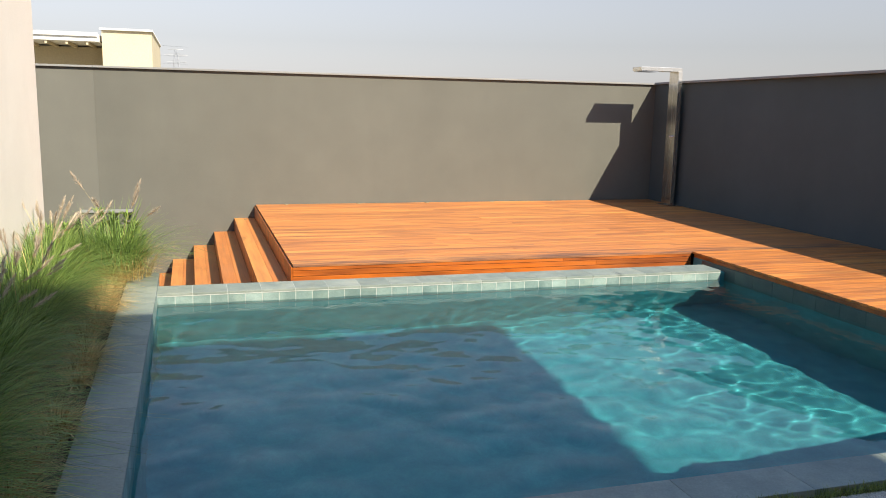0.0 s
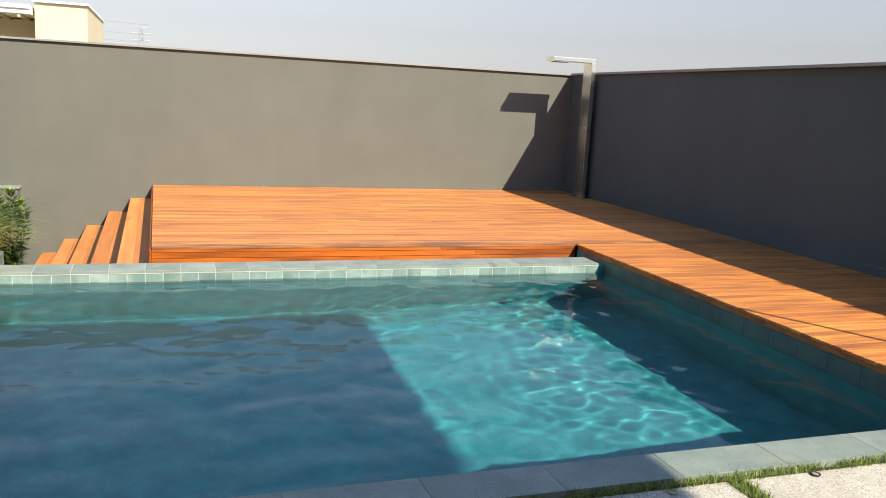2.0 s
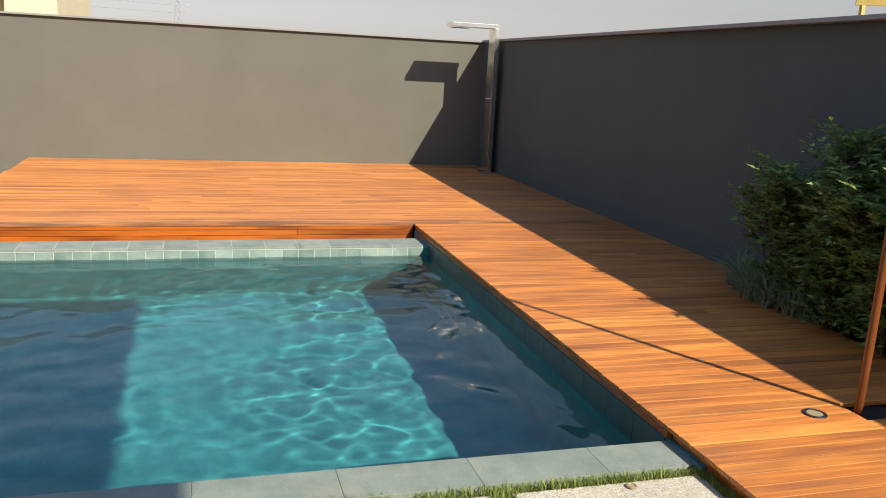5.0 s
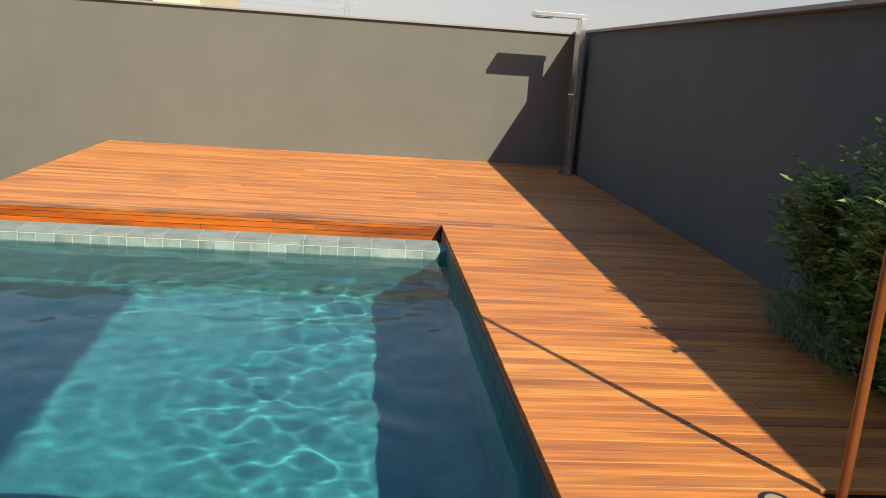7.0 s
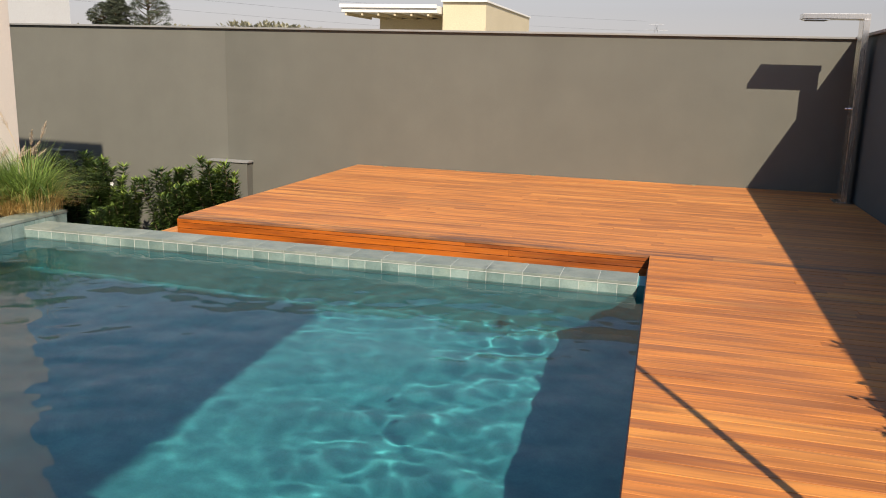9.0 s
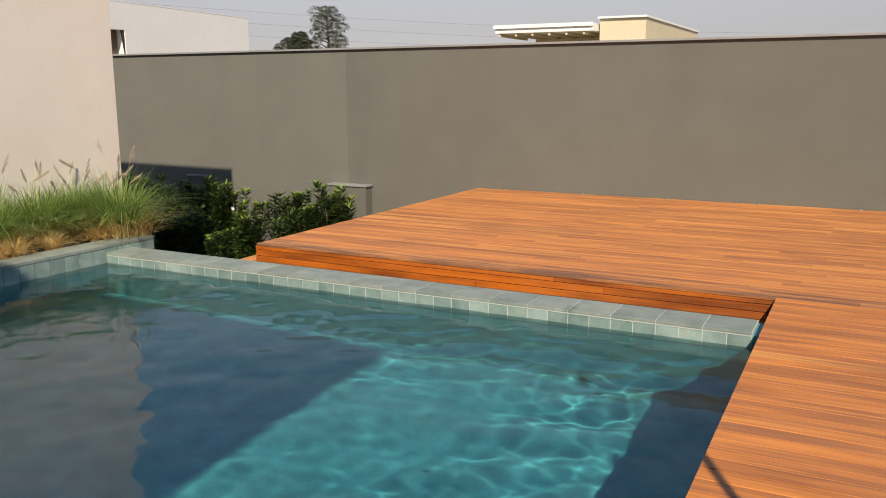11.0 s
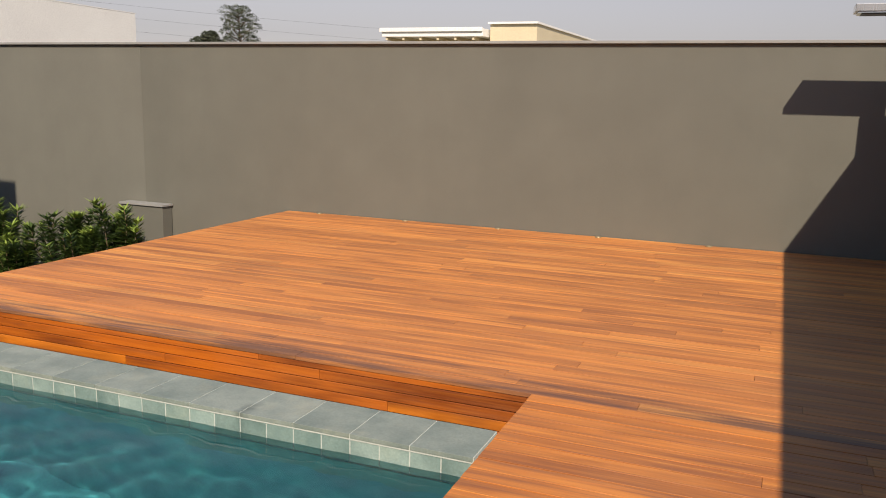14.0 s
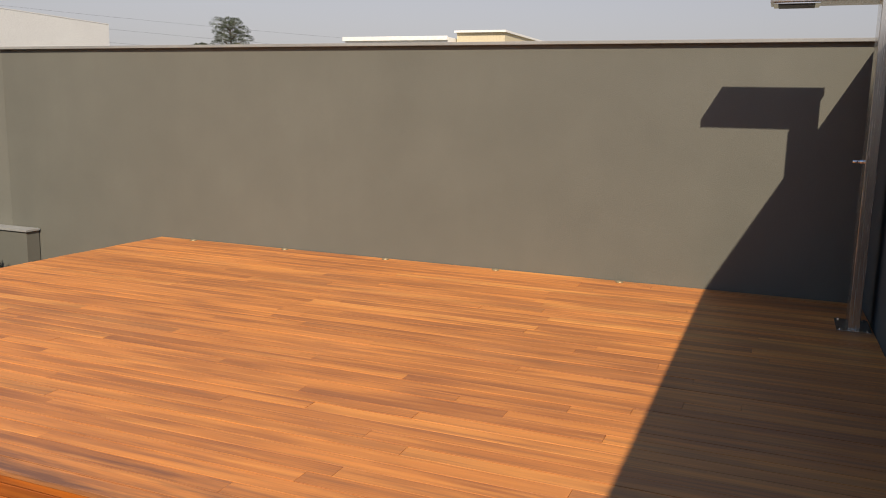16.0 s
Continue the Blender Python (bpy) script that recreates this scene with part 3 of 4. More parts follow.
part("curb_core", box(POOL_LEFT - 0.257, POOL_LEFT - 0.012, 3.0, 8.33, -1.7, -0.02), GROUT, coping_left)
face2 = mesh_of(box(0, 0.01, 0, 0.145, -0.146, 0, 0.002), "band_tile")
face2.materials.append(BAND)
for r in range(2):
    for i in range(35):
        ob = part("band_tile", face2, BAND, coping_left)
        ob.location = (POOL_LEFT - 0.009, 8.335 - 0.149 * (i + 1), -0.047 - 0.149 * r)
        ob.cycles.is_caustics_receiver = True
for i in range(2):
    part("end_tile", box(POOL_LEFT - 0.25 + i * 0.124, POOL_LEFT - 0.25 + i * 0.124 + 0.12, 8.331, 8.341, -0.7, -0.047, 0.002), BAND, coping_left)
right_face = thing("pool_edge_side", "green stone tiles above the water, coloured dark for the shade under the deck", "pool tiles", kind="structure")
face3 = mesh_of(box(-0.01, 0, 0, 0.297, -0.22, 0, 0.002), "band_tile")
face3.materials.append(SHADED_BAND)
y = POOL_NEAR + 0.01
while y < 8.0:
    ob = part("band_tile", face3, SHADED_BAND, right_face)
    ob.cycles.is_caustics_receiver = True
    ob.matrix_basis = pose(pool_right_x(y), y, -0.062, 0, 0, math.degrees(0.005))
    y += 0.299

# ---- terrace paving ----
tagged(part("pavement_bed", box(-1.335, 5.66, -5.99, 3.14, -0.4, PAVE_Z - 0.014), SOIL), "soil bed under the pavers", "paving bed", kind="structure")
pavement = thing("pavement", "square washed-concrete pavers with grass joints", "paving", kind="structure")
pv = mesh_of(box(0, 0.915, 0, 0.915, -0.05, 0, 0.008), "paver")
pv.materials.append(PAVER)
for i in range(-2, 2):
    for j in range(8):
        ob = part("paver", pv, PAVER, pavement)
        ob.location = (PAVE_X + 1.013 * i, PAVE_Y - 0.915 - 1.013 * j, PAVE_Z + rng.uniform(-0.003, 0.003))

# planter soil
tagged(part("planter_soil", box(-1.338, POOL_LEFT - 0.262, 2.2, 8.32, -1.7, -0.06), SOIL), "dark soil of the grass planter", "planter soil", kind="structure")

# ---- shower ----
shower = thing("garden_shower", "brushed steel outdoor shower column standing on the deck", "shower", at=(7.757, 12.49, 0.0))
part("base_plate", box(-0.11, 0.11, -0.18, 0.18, 0.001, 0.010, 0.002), STEEL, shower)
for sx in (-0.085, 0.085):
    for sy in (-0.155, 0.155):
        bm = disc(0.009, 0.008, 8)
        bmesh.ops.translate(bm, vec=(sx, sy, 0.0102), verts=bm.verts)
        part("bolt", bm, CHROME, shower)
part("column", box(-0.037, 0.037, -0.135, 0.135, 0.0102, 2.195, 0.004), STEEL, shower)
part("arm", box(-0.71, 0.04, -0.115, 0.17, 2.1955, 2.257, 0.004), STEEL, shower)
head = part("shower_head", box(-0.69, -0.40, -0.10, 0.16, 2.183, 2.1950, 0.003), CHROME, shower, "flat chrome shower head")
part("nozzle_plate", box(-0.66, -0.43, -0.075, 0.135, 2.178, 2.1828), IRON, head)
bm = disc(0.016, 0.03, 14, 0.002)
bmesh.ops.rotate(bm, cent=(0, 0, 0), matrix=Matrix.Rotation(radians(-90), 3, "Y"), verts=bm.verts)
bmesh.ops.translate(bm, vec=(-0.037, -0.09, 1.15), verts=bm.verts)
knob = part("tap", bm, CHROME, shower, "small chrome tap", True)
bm = disc(0.011, 0.045, 12)
bmesh.ops.rotate(bm, cent=(0, 0, 0), matrix=Matrix.Rotation(radians(-90), 3, "Y"), verts=bm.verts)
bmesh.ops.translate(bm, vec=(-0.066, -0.09, 1.15), verts=bm.verts)
part("handle", bm, CHROME, knob, smooth=True)


# ---- recessed lights ----
def spot(x, y, z, r, label, group, dark=False):
    th = thing("deck_light", label, "recessed light", group, at=(x, y, z))
    ring = bmesh.new()
    prof = [(r, 0.0), (r, 0.004), (r * 0.92, 0.006), (r * 0.7, 0.005), (r * 0.68, 0.001)]
    for k in range(24):
        a = k * math.tau / 24
        for q, h in prof:
            ring.verts.new((q * math.cos(a), q * math.sin(a), h))
    ring.verts.ensure_lookup_table()
    n = len(prof)
    for k in range(24):
        for i in range(n - 1):
            a, b = k * n + i, ((k + 1) % 24) * n + i
            ring.faces.new((ring.verts[a], ring.verts[b], ring.verts[b + 1], ring.verts[a + 1]))
    part("ring", ring, IRON if dark else RING, th, smooth=True)
    part("lens", disc(r * 0.68, 0.003, 20), LENS, th)
    return th


for x in (1.48, 2.62, 3.754, 4.872, 5.996):
    spot(x, 13.235, 0.001, 0.036, "small round steel light set in the deck by the wall", "deck lights along the wall")
spot(6.455, 3.41, 0.001, 0.062, "round steel light set in the walkway deck", "", True)

# ---- garden bits by the wall ----
for x0, x1, y0 in ((-1.47, -0.785, 13.10), (-4.50, -4.08, 13.2)):
    stub = part("low_pier", box(x0, x1, y0, 13.28, BASE_Z, -0.0655, 0.006), WALL)
    tagged(stub, "low grey rendered pier against the garden wall", "pier", kind="structure")
    tagged(part("low_pier_cap", box(x0 - 0.02, x1 + 0.02, y0 - 0.02, 13.28, -0.065, -0.04, 0.004), CAP), "thin pale stone cap on the low pier", "pier cap", kind="structure")
tagged(part("hedge_bed", box(7.63, 8.3, -5.9, 5.9, -0.32, -0.028), SOIL), "dark soil strip along the shaded wall", "planting bed", kind="structure")
tagged(part("tree_pit", box(6.69, 6.985, 3.3, 3.50, -0.29, -0.09), SOIL), "dark soil in the square deck opening", "planting pit", kind="structure")

pole = thing("wooden_pole", "slender varnished orange-brown wooden pole rising from the deck opening", "pole", at=(6.722, 3.40, -0.1))
shaft = [(0.0015 * math.sin(k * 0.7), 0.0015 * math.cos(k * 0.5), 0.14 * k) for k in range(19)]
part("shaft", tube(shaft, [0.023 - 0.0002 * k for k in range(19)], 14), POLE, pole, smooth=True)
collar = disc(0.05, 0.05, 16, 0.01)
bmesh.ops.translate(collar, vec=(0, 0, 0.008), verts=collar.verts)
part("foot_collar", collar, IRON, pole)

lamp = thing("wall_light", "small black box-shaped wall light on the grey wall", "wall light", at=(right_wall_x(4.7) - 0.001, 4.72, 1.68))
part("body", box(-0.10, -0.012, -0.05, 0.05, -0.12, 0.12, 0.006), IRON, lamp)
part("back_plate", box(-0.012, 0.0, -0.04, 0.04, -0.1, 0.1), IRON, lamp)

for x, y in ((1.995, 3.05), (3.225, 3.05), (4.027, 3.055), (5.2, 3.045)):
    spot(x, y, PAVE_Z + 0.003, 0.024, "small round light set in a paver edge", "paver lights", x == 4.027)
for s in (0, 2, 4):
    spot(DECK_LEFT - GOING * (s + 0.55), 13.12, -RISE * (s + 1) + 0.001, 0.022, "small round steel light set in a stair tread", "stair lights")


# ---- grasses ----
def blade(rng, base, length, lean, heading, width, steps=5, droop=1.0):
    """One arching blade as a bent ribbon."""
    d = Vector((math.cos(heading), math.sin(heading), 0))
    side = Vector((-d.y, d.x, 0))
    pts, ws = [], []
    for i in range(steps + 1):
        u = i / steps
        out = lean * length * u ** 1.8
        up = length * (u - droop * lean * 0.55 * u ** 2.6)
        pts.append(base + d * out + Vector((0, 0, max(up, 0.004))))
        ws.append(width * (1 - u) ** 0.6 + 0.0004)
    return pts, ws, side


def fountain_grass(seed, blades, height, plumes, dry):
    rng = random.Random(seed)
    green, straw, heads, stalks = [], [], [], []
    for _ in range(blades):
        a = rng.uniform(0, math.tau)
        r = 0.13 * math.sqrt(rng.random())
        base = Vector((r * math.cos(a), r * math.sin(a), -0.01))
        green.append(blade(rng, base, height * rng.uniform(0.5, 1.05), rng.uniform(0.2, 1.2), a + rng.gauss(0, 0.7), rng.uniform(0.0022, 0.0042), 6))
    for _ in range(dry):
        a = rng.uniform(0, math.tau)
        r = 0.25 * math.sqrt(rng.random())
        base = Vector((r * math.cos(a), r * math.sin(a), -0.01))
        straw.append(blade(rng, base, height * rng.uniform(0.25, 0.66), rng.uniform(0.3, 1.1), a + rng.gauss(0, 0.5), rng.uniform(0.0014, 0.003), 4))
    for _ in range(plumes):
        a = rng.uniform(0, math.tau)
        pts, ws, side = blade(rng, Vector((0, 0, 0)), height * rng.uniform(0.9, 1.15), rng.uniform(0.2, 0.55), a, 0.0014, 6, 0.7)
        stalks.append((pts, [0.0018] * len(pts), side))
        tip, ahead = pts[-1], (pts[-1] - pts[-2]).normalized()
        for k in range(150):
            u = rng.random()
            p = tip + ahead * (u * 0.15 - 0.05)
            w = Vector((rng.gauss(0, 1), rng.gauss(0, 1), rng.gauss(0, 0.7))).normalized()
            fat = 0.022 * math.sin(math.pi * min(1, u * 0.9 + 0.1)) + 0.004
            heads.append(([p, p + w * fat * 0.5 + ahead * 0.012, p + w * fat + ahead * 0.03], [0.0014, 0.0011, 0.0004], ahead.cross(w).normalized()))
    th = thing("fountain_grass", "tall arching green fountain grass with pale seed plumes", "ornamental grass", "fountain grasses in the planter")
    tagged(part("blades", ribbon_mesh("blades", green, BLADE), BLADE, th), kind="stuff")
    tagged(part("dry_blades", ribbon_mesh("dry_blades", straw, STRAW), STRAW, th, "straw-coloured dry base"), kind="stuff")
    tagged(part("stalks", ribbon_mesh("stalks", stalks, STRAW), STRAW, th), kind="stuff")
    tagged(part("plumes", ribbon_mesh("plumes", heads, PLUME), PLUME, th, "pale feathery seed plumes"), kind="stuff")
    return th


rng = random.Random(21)
models = [fountain_grass(s, 950, 0.68 + 0.04 * s, 3 + s, 560) for s in range(3)]
spots = []
for i in range(13):
    for k in range(2):
        spots.append((-1.04 - 0.16 * k + rng.uniform(-0.06, 0.06), 8.05 - 0.42 * i + rng.uniform(-0.1, 0.1)))
spots += [(-0.59, 8.25), (-0.86, 8.27), (-1.12, 8.2)]
for i, (x, y) in enumerate(spots):
    m = pose(x, y, -0.06, 0, 0, rng.uniform(0, 360))
    if i < 3:
        models[i].matrix_basis = m
    else:
        copy_thing(models[i % 3], m @ Matrix.Scale(rng.uniform(0.88, 1.1) * (1.08 if y > 8.23 else 1.0), 4))


def dry_tuft(seed):
    """A low tuft of dead golden blades at the foot of the grasses."""
    rng = random.Random(seed)
    straw = []
    for _ in range(420):
        a = rng.uniform(0, math.tau)
        r = 0.06 * math.sqrt(rng.random())
        straw.append(blade(rng, Vector((r * math.cos(a), r * math.sin(a), -0.01)), rng.uniform(0.12, 0.30), rng.uniform(0.25, 1.25), a + rng.gauss(0, 0.5), rng.uniform(0.0016, 0.0034), 4))
    th = thing("dry_grass_tuft", "golden dry straw tuft at the planter's edge", "dry grass", "dry tufts along the planter")
    tagged(part("straw", ribbon_mesh("straw", straw, STRAW), STRAW, th), kind="stuff")
    return th


tufts = [dry_tuft(61), dry_tuft(62)]
for i in range(15):
    m = pose(-0.62 + rng.uniform(-0.05, 0.03), 8.2 - 0.34 * i + rng.uniform(-0.1, 0.1), -0.06, 0, 0, rng.uniform(0, 360))
    if i < 2:
        tufts[i].matrix_basis = m
    else:
        copy_thing(tufts[i % 2], m @ Matrix.Scale(rng.uniform(0.75, 1.15), 4))


def turf(name, patches, label, per_m2=9500, height=0.036, seed=5):
    """Short grass in strips, as one patch of uncounted blades."""
    rng = random.Random(seed)
    out = []
    for x0, x1, y0, y1, z in patches:
        for _ in range(int((x1 - x0) * (y1 - y0) * per_m2)):
            base = Vector((rng.uniform(x0, x1), rng.uniform(y0, y1), z))
            if noise.noise((base.x * 3, base.y * 3, 4.0)) < -0.5:
                continue
            out.append(blade(rng, base, height * rng.uniform(0.5, 1.35), rng.uniform(0.1, 0.9), rng.uniform(0, math.tau), rng.uniform(0.0012, 0.0024), 3))
    return tagged(part(name, ribbon_mesh(name, out, LAWN), LAWN), label, "grass", kind="stuff")


BED_Z = PAVE_Z - 0.016
strips = [(-0.5, 5.6, PAVE_Y - 0.012, 3.142, BED_Z), (1.0, 1.62, 0.8, 3.09, BED_Z), (-0.5, 1.0, 1.6, 3.09, BED_Z)]
for i in range(-2, 3):
    strips.append((PAVE_X + 1.013 * i - 0.105, PAVE_X + 1.013 * i + 0.005, 0.9, PAVE_Y, BED_Z))
strips += [(5.56, 5.605, 0.9, 3.14, BED_Z), (1.6, 5.57, PAVE_Y - 1.02, PAVE_Y - 0.905, BED_Z)]
turf("lawn_joints", strips, "short green grass growing in the joints between pavers", 17000, 0.05)
wide = [(-1.3, 1.62, -5.9, 1.6, BED_Z)] + [(PAVE_X + 1.013 * i - 0.105, PAVE_X + 1.013 * i + 0.005, -5.9, 0.9, BED_Z) for i in range(-1, 3)]
wide += [(1.62, 5.57, PAVE_Y - 1.013 * j - 0.012, PAVE_Y - 1.013 * j + 0.1, BED_Z) for j in range(2, 9)]
turf("lawn", wide, "short green grass beside and between the terrace pavers", 2200, 0.045, 6)


# ---- shrubs ----
def leaf_mesh(name, leaves, material):
    """Many folded leaves in one mesh: place, pointing, up, length, half width."""
    verts, faces = [], []
    for p, d, up, length, w in leaves:
        side = d.cross(up)
        if side.length < 1e-4:
            continue
        side.normalize()
        nrm = side.cross(d)
        b = len(verts)
        mid = p + d * length * 0.45 - nrm * 0.08 * length
        tip = p + d * length - nrm * 0.2 * length
        verts += [p, mid + side * w + nrm * w * 0.35, tip, mid - side * w + nrm * w * 0.35, mid]
        faces += [(b, b + 1, b + 4), (b + 1, b + 2, b + 4), (b, b + 4, b + 3), (b + 4, b + 2, b + 3)]
    me = bpy.data.meshes.new(name)
    me.from_pydata([tuple(v) for v in verts], [], faces)
    me.materials.append(material)
    return me


def merged(bms):
    out = bmesh.new()
    for b in bms:
        me = mesh_of(b, "piece")
        out.from_mesh(me)
        bpy.data.meshes.remove(me)
    return out


def whorled_shrub(seed, height, spread, stems=18):
    """An upright shrub whose narrow leaves stand in whorls round its stems."""
    rng = random.Random(seed)
    limbs, old, young = [], [], []
    for s in range(stems):
        a = rng.uniform(0, math.tau)
        reach = spread * rng.uniform(0.25, 1.0)
        top = height * rng.uniform(0.6, 1.0)
        pts = []
        for k in range(7):
            u = k / 6
            pts.append(Vector((math.cos(a) * reach * (0.35 + 0.65 * u) + 0.02 * rng.gauss(0, 1) * u, math.sin(a) * reach * (0.35 + 0.65 * u) + 0.02 * rng.gauss(0, 1) * u, top * u)))
        limbs.append(tube(pts, [0.011 - 0.0013 * k for k in range(7)], 6))
        z = 0.05
        while z < top:
            u = z / top
            i = min(5, int(u * 6))
            p = pts[i].lerp(pts[i + 1], u * 6 - i)
            lift = 0.25 + 0.9 * u ** 3
            for k in range(15):
                h = rng.uniform(0, math.tau)
                d = Vector((math.cos(h), math.sin(h), lift + rng.gauss(0, 0.25))).normalized()
                (young if u > 0.96 or rng.random() < 0.04 else old).append((p, d, Vector((0, 0, 1)), rng.uniform(0.10, 0.17), rng.uniform(0.012, 0.019)))
            z += rng.uniform(0.04, 0.065)
    th = thing("shrub", "dense dark green shrub with narrow pointed leaves", "shrub", "shrubs below the wall")
    part("branchwork", merged(limbs), BARK, th, smooth=True)
    tagged(part("leaves", leaf_mesh("leaves", old, SHRUB), SHRUB, th), kind="stuff")
    tagged(part("young_leaves", leaf_mesh("young_leaves", young, SHRUB_TIP), SHRUB_TIP, th, "bright yellow-green young leaves"), kind="stuff")
    return th


rng = random.Random(8)
kinds = [whorled_shrub(31, 1.36, 0.36, 16), whorled_shrub(32, 1.26, 0.40, 16), whorled_shrub(33, 1.40, 0.34, 16)]
for i, (x, y, s) in enumerate(((-0.90, 12.5, 0.98), (-1.75, 12.35, 1.0), (-2.78, 12.25, 1.0), (-2.35, 12.1, 0.74), (-1.35, 12.15, 0.84), (-3.35, 12.2, 0.95),
                               (-3.9, 12.0, 0.98), (-4.5, 11.9, 1.1), (-5.2, 11.9, 1.06), (-2.9, 11.6, 0.75), (-3.5, 11.5, 0.8), (-2.1, 11.2, 0.55), (-3.1, 10.9, 0.62), (-4.1, 11.0, 0.8), (-4.9, 11.1, 0.86))):
    m = pose(x, y, BASE_Z, 0, 0, rng.uniform(0, 360))
    if i < 3:
        kinds[i].matrix_basis = m
    else:
        copy_thing(kinds[i % 3], m @ Matrix.Scale(s, 4))


petals = bmesh.new()
for k in range(5):
    a = k * math.tau / 5
    d, w = Vector((math.cos(a), -0.25, math.sin(a))), Vector((-math.sin(a), 0, math.cos(a)))
    ring = [d * 0.004 - w * 0.003, d * 0.024 - w * 0.012, d * 0.036, d * 0.024 + w * 0.012, d * 0.004 + w * 0.003]
    petals.faces.new([petals.verts.new(v) for v in ring])
where_to = kinds[2].matrix_basis.inverted() @ Matrix.Translation((-2.47, 12.02, -0.36))
petals.transform(where_to)
part("flower", petals, WHITE, kinds[2], "small white five-petalled flower")


def hedge_bush(seed, width, depth, height):
    """A loose bush: leaning stems, arching twigs and sprays of paired leaves."""
    rng = random.Random(seed)
    limbs, leaves, young = [], [], []
    for s in range(19):
        x, y = rng.uniform(-0.3, 0.3) * depth, rng.uniform(-0.3, 0.3) * width
        tx, ty = x + rng.gauss(0, 0.10), y * 1.6 + rng.gauss(0, 0.12)
        top = height * rng.uniform(0.62, 0.95)
        pts = [Vector((x + (tx - x) * k / 5 + rng.gauss(0, 0.012), y + (ty - y) * k / 5 + rng.gauss(0, 0.012), top * k / 5)) for k in range(6)]
        limbs.append(tube(pts, [0.012 - 0.0018 * k for k in range(6)], 6))
        for k in range(58):
            u = rng.random() ** 0.75
            if u < 0.05:
                continue
            i = min(4, int(u * 5))
            p = pts[i].lerp(pts[i + 1], u * 5 - i)
            h = rng.uniform(0, math.tau)
            d = Vector((math.cos(h), math.sin(h), rng.uniform(0.15, 1.1))).normalized()
            reach = rng.uniform(0.12, 0.30) * (0.75 + 0.4 * u)
            q = p + d * reach + Vector((0, 0, -0.04))
            limbs.append(tube([p, p.lerp(q, 0.5) + Vector((0, 0, 0.02)), q], [0.004, 0.003, 0.0012], 4))
            # Top sprays take mostly paler leaves, which puts sunlight into their colour.
            lit = q.z > height * 0.93
            for n in range(13):
                at = p.lerp(q, 0.2 + 0.8 * n / 12) + Vector((rng.gauss(0, 0.008), rng.gauss(0, 0.008), 0.012 + rng.gauss(0, 0.008)))
                if at.z < 0.05:
                    continue
                side = d.cross(Vector((0, 0, 1))).normalized() * (1 if n % 2 else -1)
                aim = (side * rng.uniform(0.6, 1.0) + d * rng.uniform(0.3, 0.9) + Vector((0, 0, rng.uniform(-0.3, 0.4)))).normalized()
                (young if lit and rng.random() < 0.6 else leaves).append((at, aim, Vector((rng.gauss(0, 0.35), rng.gauss(0, 0.35), 1)), rng.uniform(0.05, 0.09), rng.uniform(0.012, 0.020)))
    th = thing("hedge_bush", "dark green small-leaved bush against the shaded wall", "bush", "bushes along the shaded wall")
    part("branchwork", merged(limbs), BARK, th, smooth=True)
    tagged(part("leaves", leaf_mesh("leaves", leaves, HEDGE), HEDGE, th), kind="stuff")
    tagged(part("young_leaves", leaf_mesh("young_leaves", young, SHRUB_TIP), SHRUB_TIP, th, "pale young leaves at the top, sunlight put into their colour"), kind="stuff")
    return th


bush = hedge_bush(3, 1.15, 0.62, 1.16)
bush.matrix_basis = pose(7.77, 5.06, -0.03)
tall = hedge_bush(11, 1.0, 0.66, 1.42)
tall.matrix_basis = pose(7.73, 4.42, -0.03)
copy_thing(bush, pose(7.76, 3.8, -0.03, 0, 0, 184) @ Matrix.Scale(1.15, 4, (0, 0, 1)))


def lilyturf(seed):
    rng = random.Random(seed)
    out = [blade(rng, Vector((rng.gauss(0, 0.03), rng.gauss(0, 0.03), -0.01)), rng.uniform(0.22, 0.46), rng.uniform(0.3, 1.15), rng.uniform(0, math.tau), rng.uniform(0.003, 0.005), 6) for _ in range(100)]
    th = thing("lilyturf", "low tuft of striped pale green strap leaves", "ground cover", "tufts at the bush's foot")
    tagged(part("leaves", ribbon_mesh("leaves", out, LILY), LILY, th), kind="stuff")
    return th


tuft = lilyturf(2)
tuft.matrix_basis = pose(7.60, 5.62, -0.03)
for x, y, a in ((7.54, 5.40, 70), (7.52, 5.20, 150), (7.56, 4.96, 220), (7.70, 5.82, 20)):
    copy_thing(tuft, pose(x, y, -0.03, 0, 0, a) @ Matrix.Scale(1.2, 4))

# ---- beyond the walls ----
white = thing("white_house", "large plain white modern house beyond the wall", "house", at=(0, 0, 0))
A, B = Vector((-27.69, 42.5)), Vector((-25.8, 24.5))
along = (B - A).normalized()
inward = Vector((along.y, -along.x))
if inward.x > 0:
    inward = -inward


def on_face(s, d):
    p = A + along * s + inward * d
    return (p.x, p.y)


def block(s0, s1, d0, d1):
    return [on_face(s0, d0), on_face(s1, d0), on_face(s1, d1), on_face(s0, d1)]


LEN = (B - A).length
part("upper_wall", prism(block(0, LEN, 0, 9), 4.23, 5.53), WHITE, white)
part("corner_wall", prism(block(0, 10.4, 0, 9), -1.76, 4.229), WHITE, white)
part("lower_wall", prism(block(10.4, LEN, 0, 9), -1.76, 1.5), WHITE, white)
part("back_wall", prism(block(10.4, LEN, 2.6, 9), 1.501, 4.229), WALL, white, "grey wall of the recessed balcony")
win = part("window", prism(block(14.3, LEN - 0.2, 2.3, 2.35), 1.62, 3.75), GLASS, white)
part("frame", merged([prism(block(14.1, 14.3, 2.26, 2.4), 1.51, 3.9), prism(block(14.3, LEN - 0.2, 2.26, 2.4), 3.751, 3.9)]), IRON, win)
